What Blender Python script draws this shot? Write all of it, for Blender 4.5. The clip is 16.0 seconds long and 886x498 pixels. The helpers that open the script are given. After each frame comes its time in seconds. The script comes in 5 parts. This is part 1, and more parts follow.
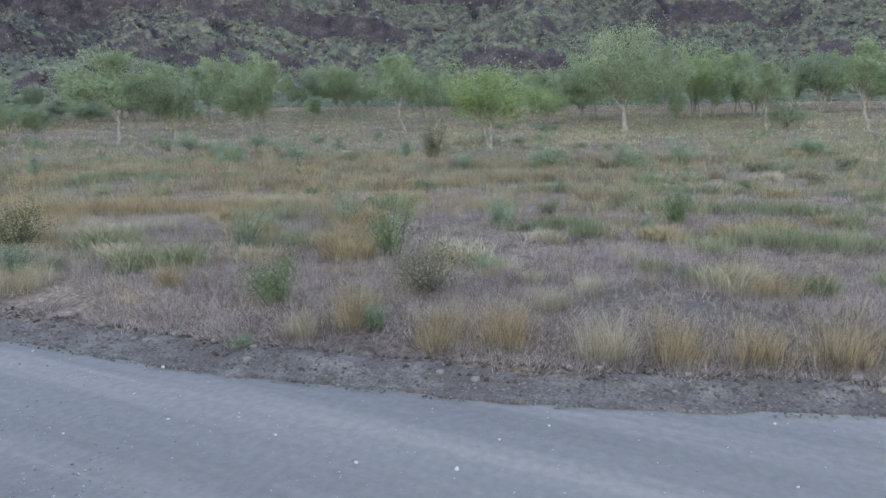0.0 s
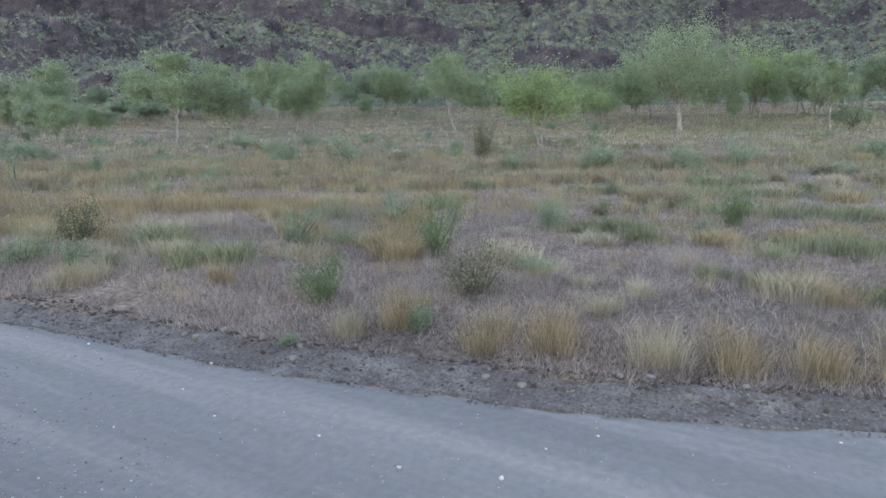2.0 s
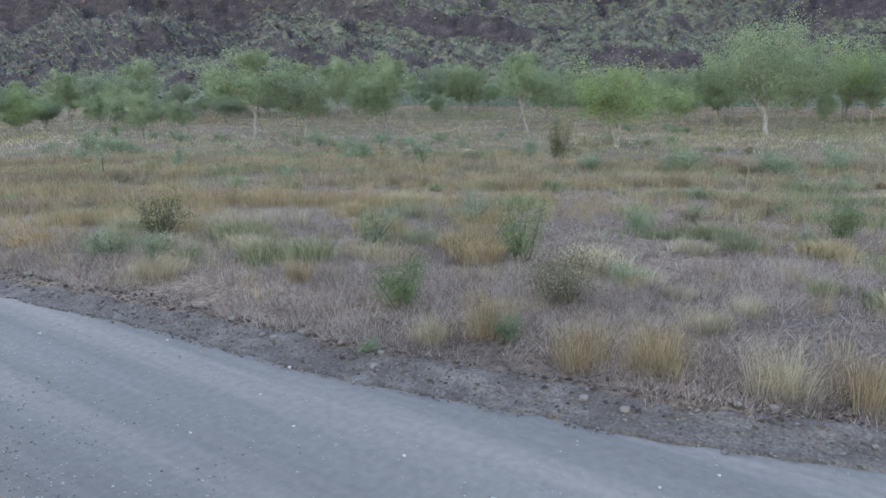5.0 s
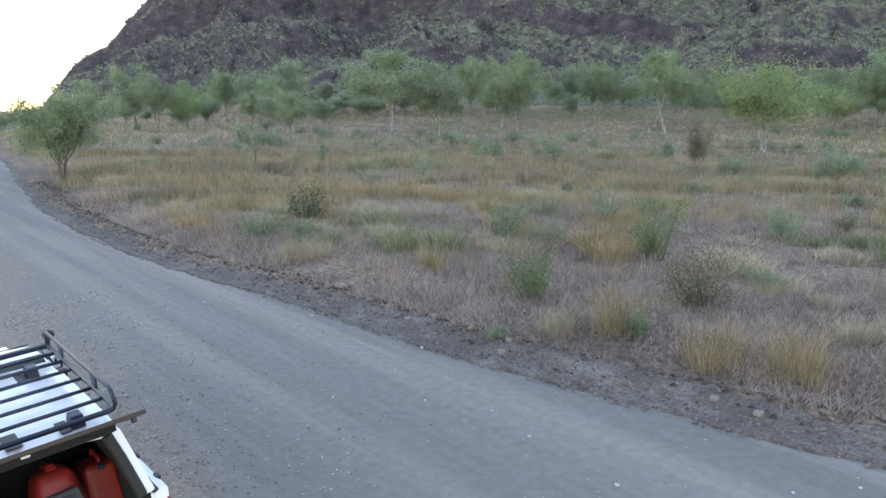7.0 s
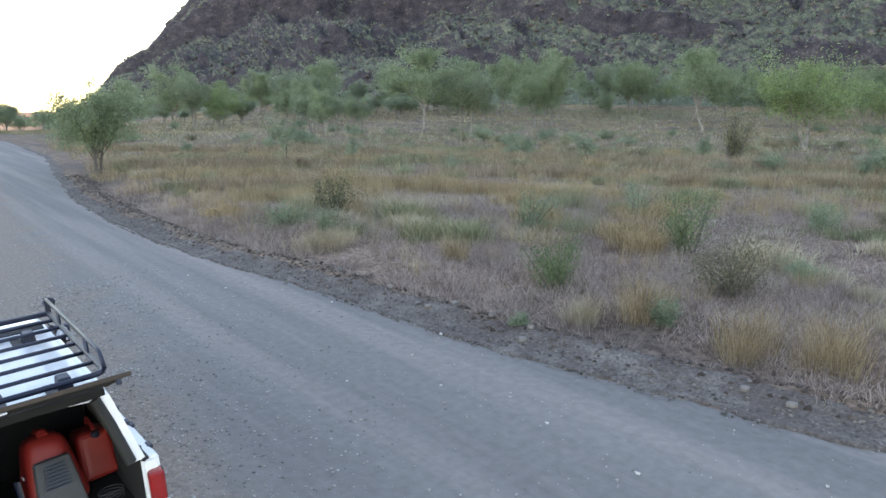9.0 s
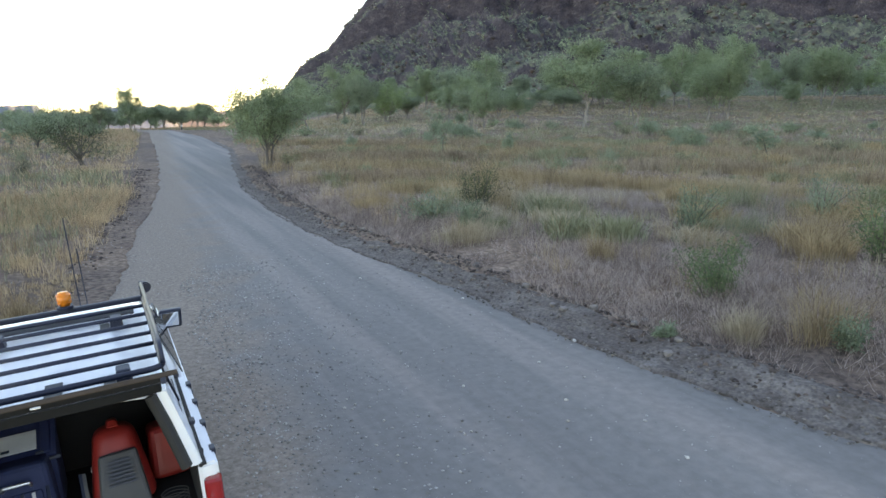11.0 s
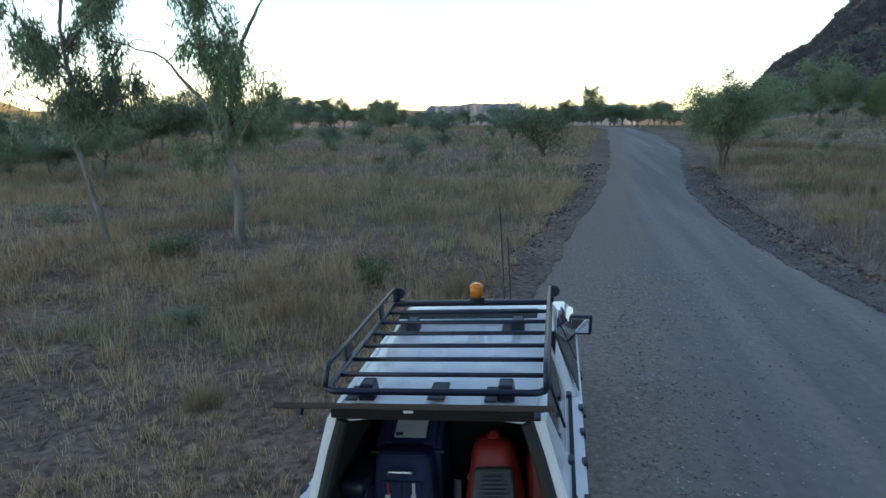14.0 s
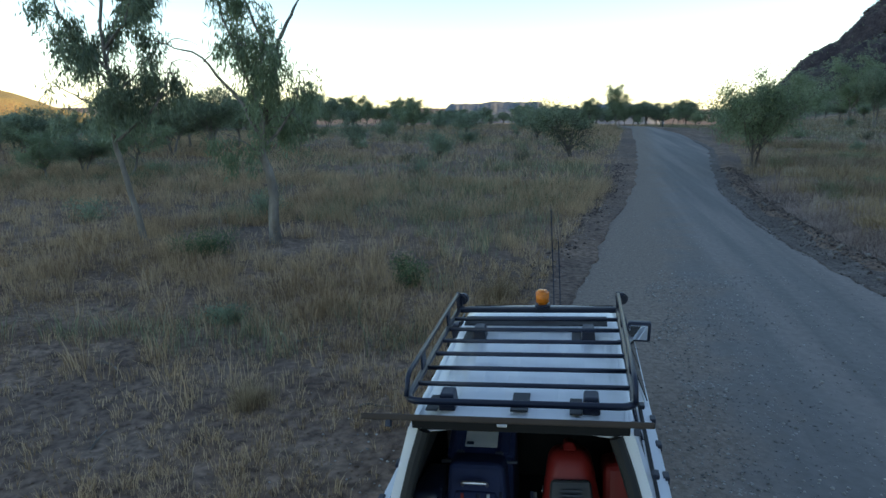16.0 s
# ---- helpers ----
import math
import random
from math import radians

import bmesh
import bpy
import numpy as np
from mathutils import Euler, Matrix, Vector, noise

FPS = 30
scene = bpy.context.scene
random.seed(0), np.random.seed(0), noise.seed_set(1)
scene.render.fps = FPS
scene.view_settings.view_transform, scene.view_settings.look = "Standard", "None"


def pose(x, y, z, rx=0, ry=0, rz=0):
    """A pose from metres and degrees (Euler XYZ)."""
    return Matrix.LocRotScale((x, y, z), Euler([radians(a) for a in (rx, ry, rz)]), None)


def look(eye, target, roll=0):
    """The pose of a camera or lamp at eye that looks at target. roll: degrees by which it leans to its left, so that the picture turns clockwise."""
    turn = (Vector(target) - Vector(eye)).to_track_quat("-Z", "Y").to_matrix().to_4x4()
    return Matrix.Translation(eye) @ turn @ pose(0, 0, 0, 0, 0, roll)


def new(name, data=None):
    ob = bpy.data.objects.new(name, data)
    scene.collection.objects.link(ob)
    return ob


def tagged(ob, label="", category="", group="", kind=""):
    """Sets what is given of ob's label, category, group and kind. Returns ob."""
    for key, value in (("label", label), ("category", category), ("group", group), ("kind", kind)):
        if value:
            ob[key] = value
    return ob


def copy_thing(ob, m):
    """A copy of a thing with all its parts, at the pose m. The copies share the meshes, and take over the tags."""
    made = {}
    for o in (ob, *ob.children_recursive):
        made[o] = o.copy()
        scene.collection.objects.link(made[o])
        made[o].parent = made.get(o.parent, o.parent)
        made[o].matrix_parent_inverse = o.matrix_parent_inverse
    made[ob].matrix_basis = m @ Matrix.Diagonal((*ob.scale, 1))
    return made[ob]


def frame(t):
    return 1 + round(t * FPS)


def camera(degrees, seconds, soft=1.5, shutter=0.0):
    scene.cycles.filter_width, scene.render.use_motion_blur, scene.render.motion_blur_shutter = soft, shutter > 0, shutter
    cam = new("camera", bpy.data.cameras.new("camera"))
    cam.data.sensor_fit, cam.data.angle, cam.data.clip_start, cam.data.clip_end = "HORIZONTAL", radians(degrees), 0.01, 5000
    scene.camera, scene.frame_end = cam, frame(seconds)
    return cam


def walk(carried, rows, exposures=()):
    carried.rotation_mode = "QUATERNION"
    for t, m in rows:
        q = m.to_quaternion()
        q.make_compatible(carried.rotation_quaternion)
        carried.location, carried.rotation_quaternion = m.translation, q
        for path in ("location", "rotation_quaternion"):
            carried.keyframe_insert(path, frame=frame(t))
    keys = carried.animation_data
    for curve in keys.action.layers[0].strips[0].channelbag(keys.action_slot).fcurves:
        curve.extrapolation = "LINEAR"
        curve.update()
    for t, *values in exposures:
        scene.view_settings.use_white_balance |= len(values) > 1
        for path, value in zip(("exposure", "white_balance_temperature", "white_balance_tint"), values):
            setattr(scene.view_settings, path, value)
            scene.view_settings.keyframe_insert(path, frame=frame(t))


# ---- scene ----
cam = camera(66.5, 16.0, soft=1.5)
PATH = [
    (0.0, pose(-0.857, -0.880, 4.254, 78.23, 0.61, -64.03)),
    (0.5, pose(-0.779, -0.827, 4.275, 78.20, 0.65, -62.65)),
    (1.0, pose(-0.728, -0.816, 4.276, 78.25, 0.61, -61.48)),
    (1.5, pose(-0.710, -0.824, 4.258, 78.24, 0.58, -60.41)),
    (2.0, pose(-0.686, -0.800, 4.252, 78.23, 0.54, -59.85)),
    (2.5, pose(-0.632, -0.713, 4.268, 78.24, 0.47, -59.92)),
    (3.0, pose(-0.569, -0.557, 4.284, 78.22, 0.47, -58.92)),
    (3.2, pose(-0.544, -0.496, 4.288, 78.19, 0.36, -57.75)),
    (5.3, pose(-0.203, 0.020, 4.144, 78.26, -0.18, -53.00)),
    (5.5, pose(-0.259, 0.003, 4.142, 78.25, -0.31, -51.89)),
    (6.0, pose(-0.416, -0.057, 4.140, 78.24, -0.42, -48.05)),
    (6.5, pose(-0.557, -0.129, 4.132, 78.20, -0.48, -45.84)),
    (7.0, pose(-0.589, -0.165, 4.073, 78.19, -0.49, -43.14)),
    (7.5, pose(-0.561, -0.189, 3.977, 78.18, -0.51, -41.06)),
    (8.0, pose(-0.508, -0.200, 3.870, 78.21, -0.48, -40.52)),
    (8.2, pose(-0.478, -0.203, 3.831, 78.22, -0.44, -40.56)),
    (10.3, pose(0.243, 0.114, 3.671, 77.86, 0.12, -36.37)),
    (10.5, pose(0.339, 0.163, 3.642, 77.83, 0.24, -33.77)),
    (11.0, pose(0.568, 0.291, 3.575, 77.81, 0.35, -26.73)),
    (11.5, pose(0.703, 0.414, 3.537, 77.82, 0.48, -18.97)),
    (12.0, pose(0.821, 0.524, 3.480, 77.93, 0.41, -10.28)),
    (12.5, pose(0.897, 0.648, 3.452, 77.90, 0.44, -5.02)),
    (13.0, pose(0.925, 0.834, 3.479, 77.89, 0.24, -0.11)),
    (13.5, pose(0.914, 1.038, 3.494, 77.84, 0.30, 4.80)),
    (14.0, pose(0.840, 1.192, 3.504, 77.88, 0.14, 10.09)),
    (14.5, pose(0.731, 1.245, 3.525, 77.84, 0.02, 11.91)),
    (15.0, pose(0.616, 1.249, 3.561, 77.81, -0.03, 11.91)),
    (15.5, pose(0.527, 1.232, 3.569, 77.77, -0.01, 11.84)),
    (16.0, pose(0.461, 1.202, 3.546, 77.72, -0.08, 11.79)),
]
EXPOSURES = [(0.0, 2.94, 10400, 20), (3.2, 2.94, 10400, 20), (5.5, 2.96, 10500, 19), (8.2, 2.84, 10500, 18), (10.5, 2.68, 10450, 17), (12.0, 2.13, 9900, 14),
             (13.0, 1.61, 8800, 11), (14.0, 1.45, 8150, 7), (16.0, 1.25, 7700, 5)]
walk(cam, PATH, EXPOSURES)

# world: a low sun behind the range, bright evening sky
SUN_AZ, SUN_EL = 80.0, 17.0          # degrees, azimuth from +y towards +x
world = bpy.data.worlds.new("sky")
scene.world = world
world.use_nodes = True
wn = world.node_tree.nodes
sky = wn.new("ShaderNodeTexSky")
sky.sky_type, sky.sun_disc = "NISHITA", False
sky.sun_elevation, sky.sun_rotation = radians(SUN_EL), radians(SUN_AZ)
sky.air_density, sky.dust_density, sky.ozone_density = 0.8, 0.0, 2.2
world.node_tree.links.new(sky.outputs[0], wn["Background"].inputs[0])
wn["Background"].inputs[1].default_value = 0.15
sun = new("sun", bpy.data.lights.new("sun", "SUN"))
sun.data.energy, sun.data.angle, sun.data.color = 2.5, radians(0.5), (1.0, 0.72, 0.42)
az, el = radians(SUN_AZ), radians(SUN_EL)
sun.matrix_world = look((math.sin(az) * math.cos(el) * 900, math.cos(az) * math.cos(el) * 900, math.sin(el) * 900), (0, 0, 0))

# ---- materials ----
def lin(c):
    return (*c, 1.0)


def mat(name, stops, scale=4.0, detail=6.0, rough=0.9, bump=0.0, bump_scale=None, metal=0.0, fine=0.0, island=0.0, spec=0.3, second=None, second_scale=0.3, second_span=(0.45, 0.6), stretch=(1, 1, 1), distort=0.0, coat=0.0):
    """A procedural surface: a noise colour ramp, an optional large second colour in patches, per-island variation and relief."""
    m = bpy.data.materials.new(name)
    m.use_nodes = True
    nt = m.node_tree
    n, l = nt.nodes, nt.links
    bsdf = n["Principled BSDF"]
    bsdf.inputs["Roughness"].default_value = rough
    bsdf.inputs["Metallic"].default_value = metal
    bsdf.inputs["Specular IOR Level"].default_value = spec
    bsdf.inputs["Coat Weight"].default_value = coat
    geo = n.new("ShaderNodeNewGeometry")
    mp = n.new("ShaderNodeMapping")
    mp.inputs["Scale"].default_value = stretch
    l.new(geo.outputs["Position"], mp.inputs["Vector"])
    noi = n.new("ShaderNodeTexNoise")
    noi.inputs["Scale"].default_value, noi.inputs["Detail"].default_value, noi.inputs["Roughness"].default_value = scale, detail, 0.65
    noi.inputs["Distortion"].default_value = distort
    l.new(mp.outputs[0], noi.inputs["Vector"])
    ramp = n.new("ShaderNodeValToRGB")
    e = ramp.color_ramp.elements
    while len(e) < len(stops):
        e.new(0.5)
    for i, (p, c) in enumerate(stops):
        e[i].position, e[i].color = p, lin(c)
    fac = noi.outputs["Fac"]
    if island:
        mix = n.new("ShaderNodeMath")
        mix.operation = "MULTIPLY_ADD"
        mix.inputs[1].default_value, mix.inputs[2].default_value = island, -island / 2
        l.new(geo.outputs["Random Per Island"], mix.inputs[0])
        add = n.new("ShaderNodeMath")
        add.operation = "ADD"
        l.new(fac, add.inputs[0])
        l.new(mix.outputs[0], add.inputs[1])
        fac = add.outputs[0]
    l.new(fac, ramp.inputs[0])
    col = ramp.outputs[0]
    if second:
        big = n.new("ShaderNodeTexNoise")
        big.inputs["Scale"].default_value, big.inputs["Detail"].default_value = second_scale, 5.0
        l.new(mp.outputs[0], big.inputs["Vector"])
        mr = n.new("ShaderNodeMapRange")
        mr.inputs["From Min"].default_value, mr.inputs["From Max"].default_value = second_span
        l.new(big.outputs["Fac"], mr.inputs["Value"])
        mx = n.new("ShaderNodeMix")
        mx.data_type = "RGBA"
        l.new(mr.outputs[0], mx.inputs["Factor"])
        l.new(col, mx.inputs["A"])
        mx.inputs["B"].default_value = lin(second)
        col = mx.outputs["Result"]
    if fine:
        fn = n.new("ShaderNodeTexNoise")
        fn.inputs["Scale"].default_value, fn.inputs["Detail"].default_value = scale * 9, 3.0
        l.new(geo.outputs["Position"], fn.inputs["Vector"])
        hs = n.new("ShaderNodeHueSaturation")
        mr2 = n.new("ShaderNodeMapRange")
        mr2.inputs["From Min"].default_value, mr2.inputs["From Max"].default_value = 0.3, 0.7
        mr2.inputs["To Min"].default_value, mr2.inputs["To Max"].default_value = 1 - fine, 1 + fine
        l.new(fn.outputs["Fac"], mr2.inputs["Value"])
        l.new(mr2.outputs[0], hs.inputs["Value"])
        l.new(col, hs.inputs["Color"])
        col = hs.outputs[0]
    l.new(col, bsdf.inputs["Base Color"])
    if bump:
        bn = n.new("ShaderNodeTexNoise")
        bn.inputs["Scale"].default_value, bn.inputs["Detail"].default_value = bump_scale or scale * 3, 5.0
        l.new(geo.outputs["Position"], bn.inputs["Vector"])
        bp = n.new("ShaderNodeBump")
        bp.inputs["Strength"].default_value, bp.inputs["Distance"].default_value = 1.0, bump
        l.new(bn.outputs["Fac"], bp.inputs["Height"])
        l.new(bp.outputs[0], bsdf.inputs["Normal"])
    return m


def plain(name, c, rough=0.5, metal=0.0, var=0.12, scale=6.0, bump=0.0, coat=0.0):
    d = tuple(x * (1 - var) for x in c)
    b = tuple(min(1, x * (1 + var)) for x in c)
    return mat(name, [(0.3, d), (0.7, b)], scale=scale, rough=rough, metal=metal, bump=bump, spec=0.5, coat=coat)


def leafy(name, dark, light, island=0.6, trans=0.38, scale=0.6):
    """Thin leaf or blade: colour varies blade by blade and in patches; some light comes through."""
    m = mat(name, [(0.25, dark), (0.75, light)], scale=scale, detail=3, rough=0.85, island=island, spec=0.08)
    n, l = m.node_tree.nodes, m.node_tree.links
    bsdf, out = n["Principled BSDF"], n["Material Output"]
    tr = n.new("ShaderNodeBsdfTranslucent")
    l.new(bsdf.inputs["Base Color"].links[0].from_socket, tr.inputs["Color"])
    ms = n.new("ShaderNodeMixShader")
    ms.inputs[0].default_value = trans
    l.new(bsdf.outputs[0], ms.inputs[1])
    l.new(tr.outputs[0], ms.inputs[2])
    l.new(ms.outputs[0], out.inputs["Surface"])
    return m


M_SOIL = mat("dry_soil", [(0.3, (0.115, 0.074, 0.055)), (0.5, (0.198, 0.134, 0.1)), (0.7, (0.29, 0.207, 0.156))], scale=0.9, detail=10, rough=0.97, bump=0.08, bump_scale=7, fine=0.5,
             second=(0.138, 0.1, 0.082), second_scale=0.12)
M_ROAD = mat("gravel_road", [(0.3, (0.160, 0.149, 0.141)), (0.5, (0.190, 0.177, 0.166)), (0.7, (0.224, 0.207, 0.193))], scale=0.8, detail=7, rough=0.95, bump=0.008, bump_scale=24, fine=0.10,
             second=(0.258, 0.226, 0.206), second_scale=0.5, second_span=(0.48, 0.62), stretch=(1.8, 0.07, 1))


def gravel_windrow(m):
    """Brown loose gravel along the parking side of the road, with an uneven edge."""
    n, l = m.node_tree.nodes, m.node_tree.links
    bsdf = n["Principled BSDF"]
    base = bsdf.inputs["Base Color"].links[0].from_socket
    geo = n.new("ShaderNodeNewGeometry")
    sep = n.new("ShaderNodeSeparateXYZ")
    l.new(geo.outputs["Position"], sep.inputs[0])
    bend = n.new("ShaderNodeMath")
    bend.operation = "MULTIPLY_ADD"
    bend.inputs[1].default_value = -0.07
    l.new(sep.outputs["Y"], bend.inputs[0])
    l.new(sep.outputs["X"], bend.inputs[2])
    wob = n.new("ShaderNodeTexNoise")
    wob.inputs["Scale"].default_value, wob.inputs["Detail"].default_value = 0.9, 8.0
    l.new(geo.outputs["Position"], wob.inputs["Vector"])
    add = n.new("ShaderNodeMath")
    add.operation = "MULTIPLY_ADD"
    add.inputs[1].default_value = 3.4
    l.new(wob.outputs["Fac"], add.inputs[0])
    l.new(bend.outputs[0], add.inputs[2])
    mr = n.new("ShaderNodeMapRange")
    mr.inputs["From Min"].default_value, mr.inputs["From Max"].default_value = 4.0, 2.8
    mr.inputs["To Max"].default_value = 0.85
    l.new(add.outputs[0], mr.inputs["Value"])
    grit = n.new("ShaderNodeTexNoise")
    grit.inputs["Scale"].default_value, grit.inputs["Detail"].default_value, grit.inputs["Roughness"].default_value = 14.0, 6.0, 0.75
    l.new(geo.outputs["Position"], grit.inputs["Vector"])
    ramp = n.new("ShaderNodeValToRGB")
    e = ramp.color_ramp.elements
    e[0].position, e[0].color = 0.35, lin((0.158, 0.119, 0.094))
    e[1].position, e[1].color = 0.68, lin((0.345, 0.278, 0.228))
    l.new(grit.outputs["Fac"], ramp.inputs[0])
    mx = n.new("ShaderNodeMix")
    mx.data_type = "RGBA"
    l.new(mr.outputs[0], mx.inputs["Factor"])
    l.new(base, mx.inputs["A"])
    l.new(ramp.outputs[0], mx.inputs["B"])
    l.new(mx.outputs["Result"], bsdf.inputs["Base Color"])


gravel_windrow(M_ROAD)
M_VERGE = mat("verge_gravel", [(0.3, (0.076, 0.062, 0.055)), (0.5, (0.136, 0.115, 0.104)), (0.72, (0.212, 0.186, 0.17))], scale=2.2, detail=10, rough=0.97, bump=0.06, bump_scale=9, fine=0.35,
              second=(0.108, 0.088, 0.079), second_scale=0.7)
M_GRAVEL = mat("loose_gravel", [(0.3, (0.19, 0.178, 0.17)), (0.7, (0.40, 0.38, 0.36))], scale=5, rough=0.9, island=0.8)
M_STONE = mat("road_stone", [(0.3, (0.075, 0.064, 0.058)), (0.7, (0.2, 0.176, 0.162))], scale=5, rough=0.9, island=0.7, bump=0.01)
M_PALE_STONE = mat("pale_stone", [(0.3, (0.36, 0.34, 0.32)), (0.7, (0.55, 0.53, 0.5))], scale=9, rough=0.9, bump=0.006)
M_MAUVE = leafy("mauve_grass", (0.195, 0.143, 0.126), (0.545, 0.435, 0.385), island=0.9)
M_STRAW = leafy("golden_grass", (0.235, 0.166, 0.10), (0.52, 0.388, 0.24))
M_PALE = leafy("pale_grass", (0.29, 0.232, 0.165), (0.60, 0.505, 0.38))
M_TUFT = leafy("dry_tussock_grass", (0.205, 0.145, 0.092), (0.475, 0.365, 0.24), scale=2.5)
M_GOLD = leafy("golden_brown_grass", (0.27, 0.178, 0.108), (0.66, 0.48, 0.305), scale=0.4)
M_OLIVE = leafy("olive_grass", (0.148, 0.152, 0.09), (0.36, 0.36, 0.235))
M_RUST = leafy("rusty_grass", (0.2, 0.146, 0.105), (0.435, 0.333, 0.24))
M_LEAF = leafy("gum_leaf", (0.135, 0.178, 0.105), (0.335, 0.41, 0.262), island=0.28, trans=0.5, scale=0.9)
M_LEAF_FRESH = leafy("fresh_gum_leaf", (0.13, 0.18, 0.085), (0.33, 0.425, 0.215), island=0.28, trans=0.5, scale=0.9)
M_LEAF_GREY = leafy("grey_green_leaf", (0.122, 0.158, 0.108), (0.325, 0.39, 0.268), island=0.28, trans=0.45, scale=0.9)
M_LEAF_DARK = leafy("dark_leaf", (0.038, 0.05, 0.03), (0.115, 0.138, 0.076), island=0.28, scale=0.9)
M_BUSH_BROWN = leafy("dry_bush_leaf", (0.10, 0.092, 0.062), (0.26, 0.245, 0.165))
M_SHRUB = leafy("shrub_leaf", (0.068, 0.1, 0.052), (0.205, 0.268, 0.14), island=0.4, trans=0.4)
M_CLOD = mat("dark_earth", [(0.3, (0.05, 0.037, 0.033)), (0.7, (0.135, 0.103, 0.09))], scale=4, detail=8, rough=0.97, island=0.5, bump=0.02)
M_BARK = mat("pale_bark", [(0.3, (0.10, 0.085, 0.07)), (0.5, (0.21, 0.185, 0.16)), (0.7, (0.36, 0.33, 0.295))], scale=3, detail=7, rough=0.85, bump=0.02, stretch=(1, 1, 0.35))
M_BARK_DARK = mat("dark_bark", [(0.3, (0.06, 0.05, 0.045)), (0.7, (0.19, 0.16, 0.14))], scale=6, detail=7, rough=0.95, bump=0.03, stretch=(1, 1, 0.3))


def rock_material(name, grass_lo, grass_hi, rock_dark, rock_red):
    """Rock on the steep faces, dry grass and scrub on the gentler ones."""
    m = mat(name, [(0.3, rock_dark), (0.55, tuple((a + b) / 2 for a, b in zip(rock_dark, rock_red))), (0.66, rock_red), (0.84, (0.25, 0.205, 0.18))], scale=0.16, detail=13, rough=0.95, bump=1.6, bump_scale=0.5, fine=0.4, stretch=(1, 1, 1.8))
    n, l = m.node_tree.nodes, m.node_tree.links
    bsdf = n["Principled BSDF"]
    rock = bsdf.inputs["Base Color"].links[0].from_socket
    geo = n.new("ShaderNodeNewGeometry")
    sep = n.new("ShaderNodeSeparateXYZ")
    l.new(geo.outputs["True Normal"], sep.inputs[0])
    g = n.new("ShaderNodeTexNoise")
    g.inputs["Scale"].default_value, g.inputs["Detail"].default_value, g.inputs["Roughness"].default_value = 0.22, 12, 0.78
    l.new(geo.outputs["Position"], g.inputs["Vector"])
    gr = n.new("ShaderNodeValToRGB")
    ge = gr.color_ramp.elements
    ge[0].position, ge[0].color = 0.36, lin(grass_lo)
    ge[1].position, ge[1].color = 0.66, lin(grass_hi)
    l.new(g.outputs["Fac"], gr.inputs[0])
    add = n.new("ShaderNodeMath")
    add.operation = "MULTIPLY_ADD"
    add.inputs[1].default_value, add.inputs[2].default_value = 1.25, -0.625
    l.new(g.outputs["Fac"], add.inputs[0])
    sm = n.new("ShaderNodeMath")
    sm.operation = "ADD"
    l.new(sep.outputs["Z"], sm.inputs[0])
    l.new(add.outputs[0], sm.inputs[1])
    mr = n.new("ShaderNodeMapRange")
    mr.inputs["From Min"].default_value, mr.inputs["From Max"].default_value = 0.46, 0.8
    l.new(sm.outputs[0], mr.inputs["Value"])
    mx = n.new("ShaderNodeMix")
    mx.data_type = "RGBA"
    l.new(mr.outputs[0], mx.inputs["Factor"])
    l.new(rock, mx.inputs["A"])
    l.new(gr.outputs[0], mx.inputs["B"])
    l.new(mx.outputs["Result"], bsdf.inputs["Base Color"])
    return m


M_RANGE = rock_material("range_rock", (0.052, 0.064, 0.042), (0.178, 0.18, 0.126), (0.021, 0.019, 0.028), (0.092, 0.075, 0.081))
M_BOULDER = mat("boulder_rock", [(0.3, (0.05, 0.042, 0.042)), (0.55, (0.11, 0.085, 0.075)), (0.75, (0.19, 0.165, 0.145))], scale=0.3, detail=8, rough=0.95, island=0.5, bump=0.1)
# the blue-grey is distance haze put into the rock's base colour
M_HAZED_MESA = mat("hazed_mesa_rock", [(0.3, (0.13, 0.15, 0.175)), (0.7, (0.21, 0.225, 0.245))], scale=0.02, detail=8, rough=0.95, fine=0.2)
# low sun's orange painted into rock and grass, on top of the sun lamp
M_LIT_HILL = rock_material("sunlit_hill_rock", (0.25, 0.2, 0.09), (0.42, 0.32, 0.14), (0.22, 0.13, 0.08), (0.45, 0.28, 0.14))
M_WHITE = plain("white_paint", (0.74, 0.75, 0.77), rough=0.28, var=0.05, scale=3, coat=0.4)
M_BLACK = plain("black_powder_coat", (0.009, 0.014, 0.032), rough=0.42)
M_RUBBER = plain("black_rubber", (0.02, 0.02, 0.02), rough=0.8, bump=0.002)
M_DARK = plain("dark_lining", (0.011, 0.011, 0.012), rough=0.95)
M_GLASS = plain("tinted_glass", (0.012, 0.014, 0.016), rough=0.08, var=0.02)
M_RED = plain("red_plastic", (0.27, 0.017, 0.013), rough=0.5)
M_ORANGE = plain("orange_lens", (0.75, 0.2, 0.02), rough=0.25)
M_BLUE = plain("navy_canvas", (0.014, 0.024, 0.075), rough=0.85, bump=0.003)
M_GREY = plain("grey_plastic", (0.05, 0.052, 0.056), rough=0.6)
M_SILVER = plain("brushed_metal", (0.55, 0.55, 0.56), rough=0.35, metal=0.9)
M_TIMBER = plain("dusty_brown_trim", (0.05, 0.034, 0.025), rough=0.85)
M_TAIL = plain("red_tail_lens", (0.28, 0.015, 0.015), rough=0.15, coat=0.5)
M_MIRROR = plain("mirror", (0.85, 0.86, 0.87), rough=0.04, metal=1.0, var=0.0)
M_LABEL = plain("pale_label", (0.55, 0.56, 0.57), rough=0.6)
M_YELLOW = plain("yellow_strap_end", (0.6, 0.5, 0.08), rough=0.6)


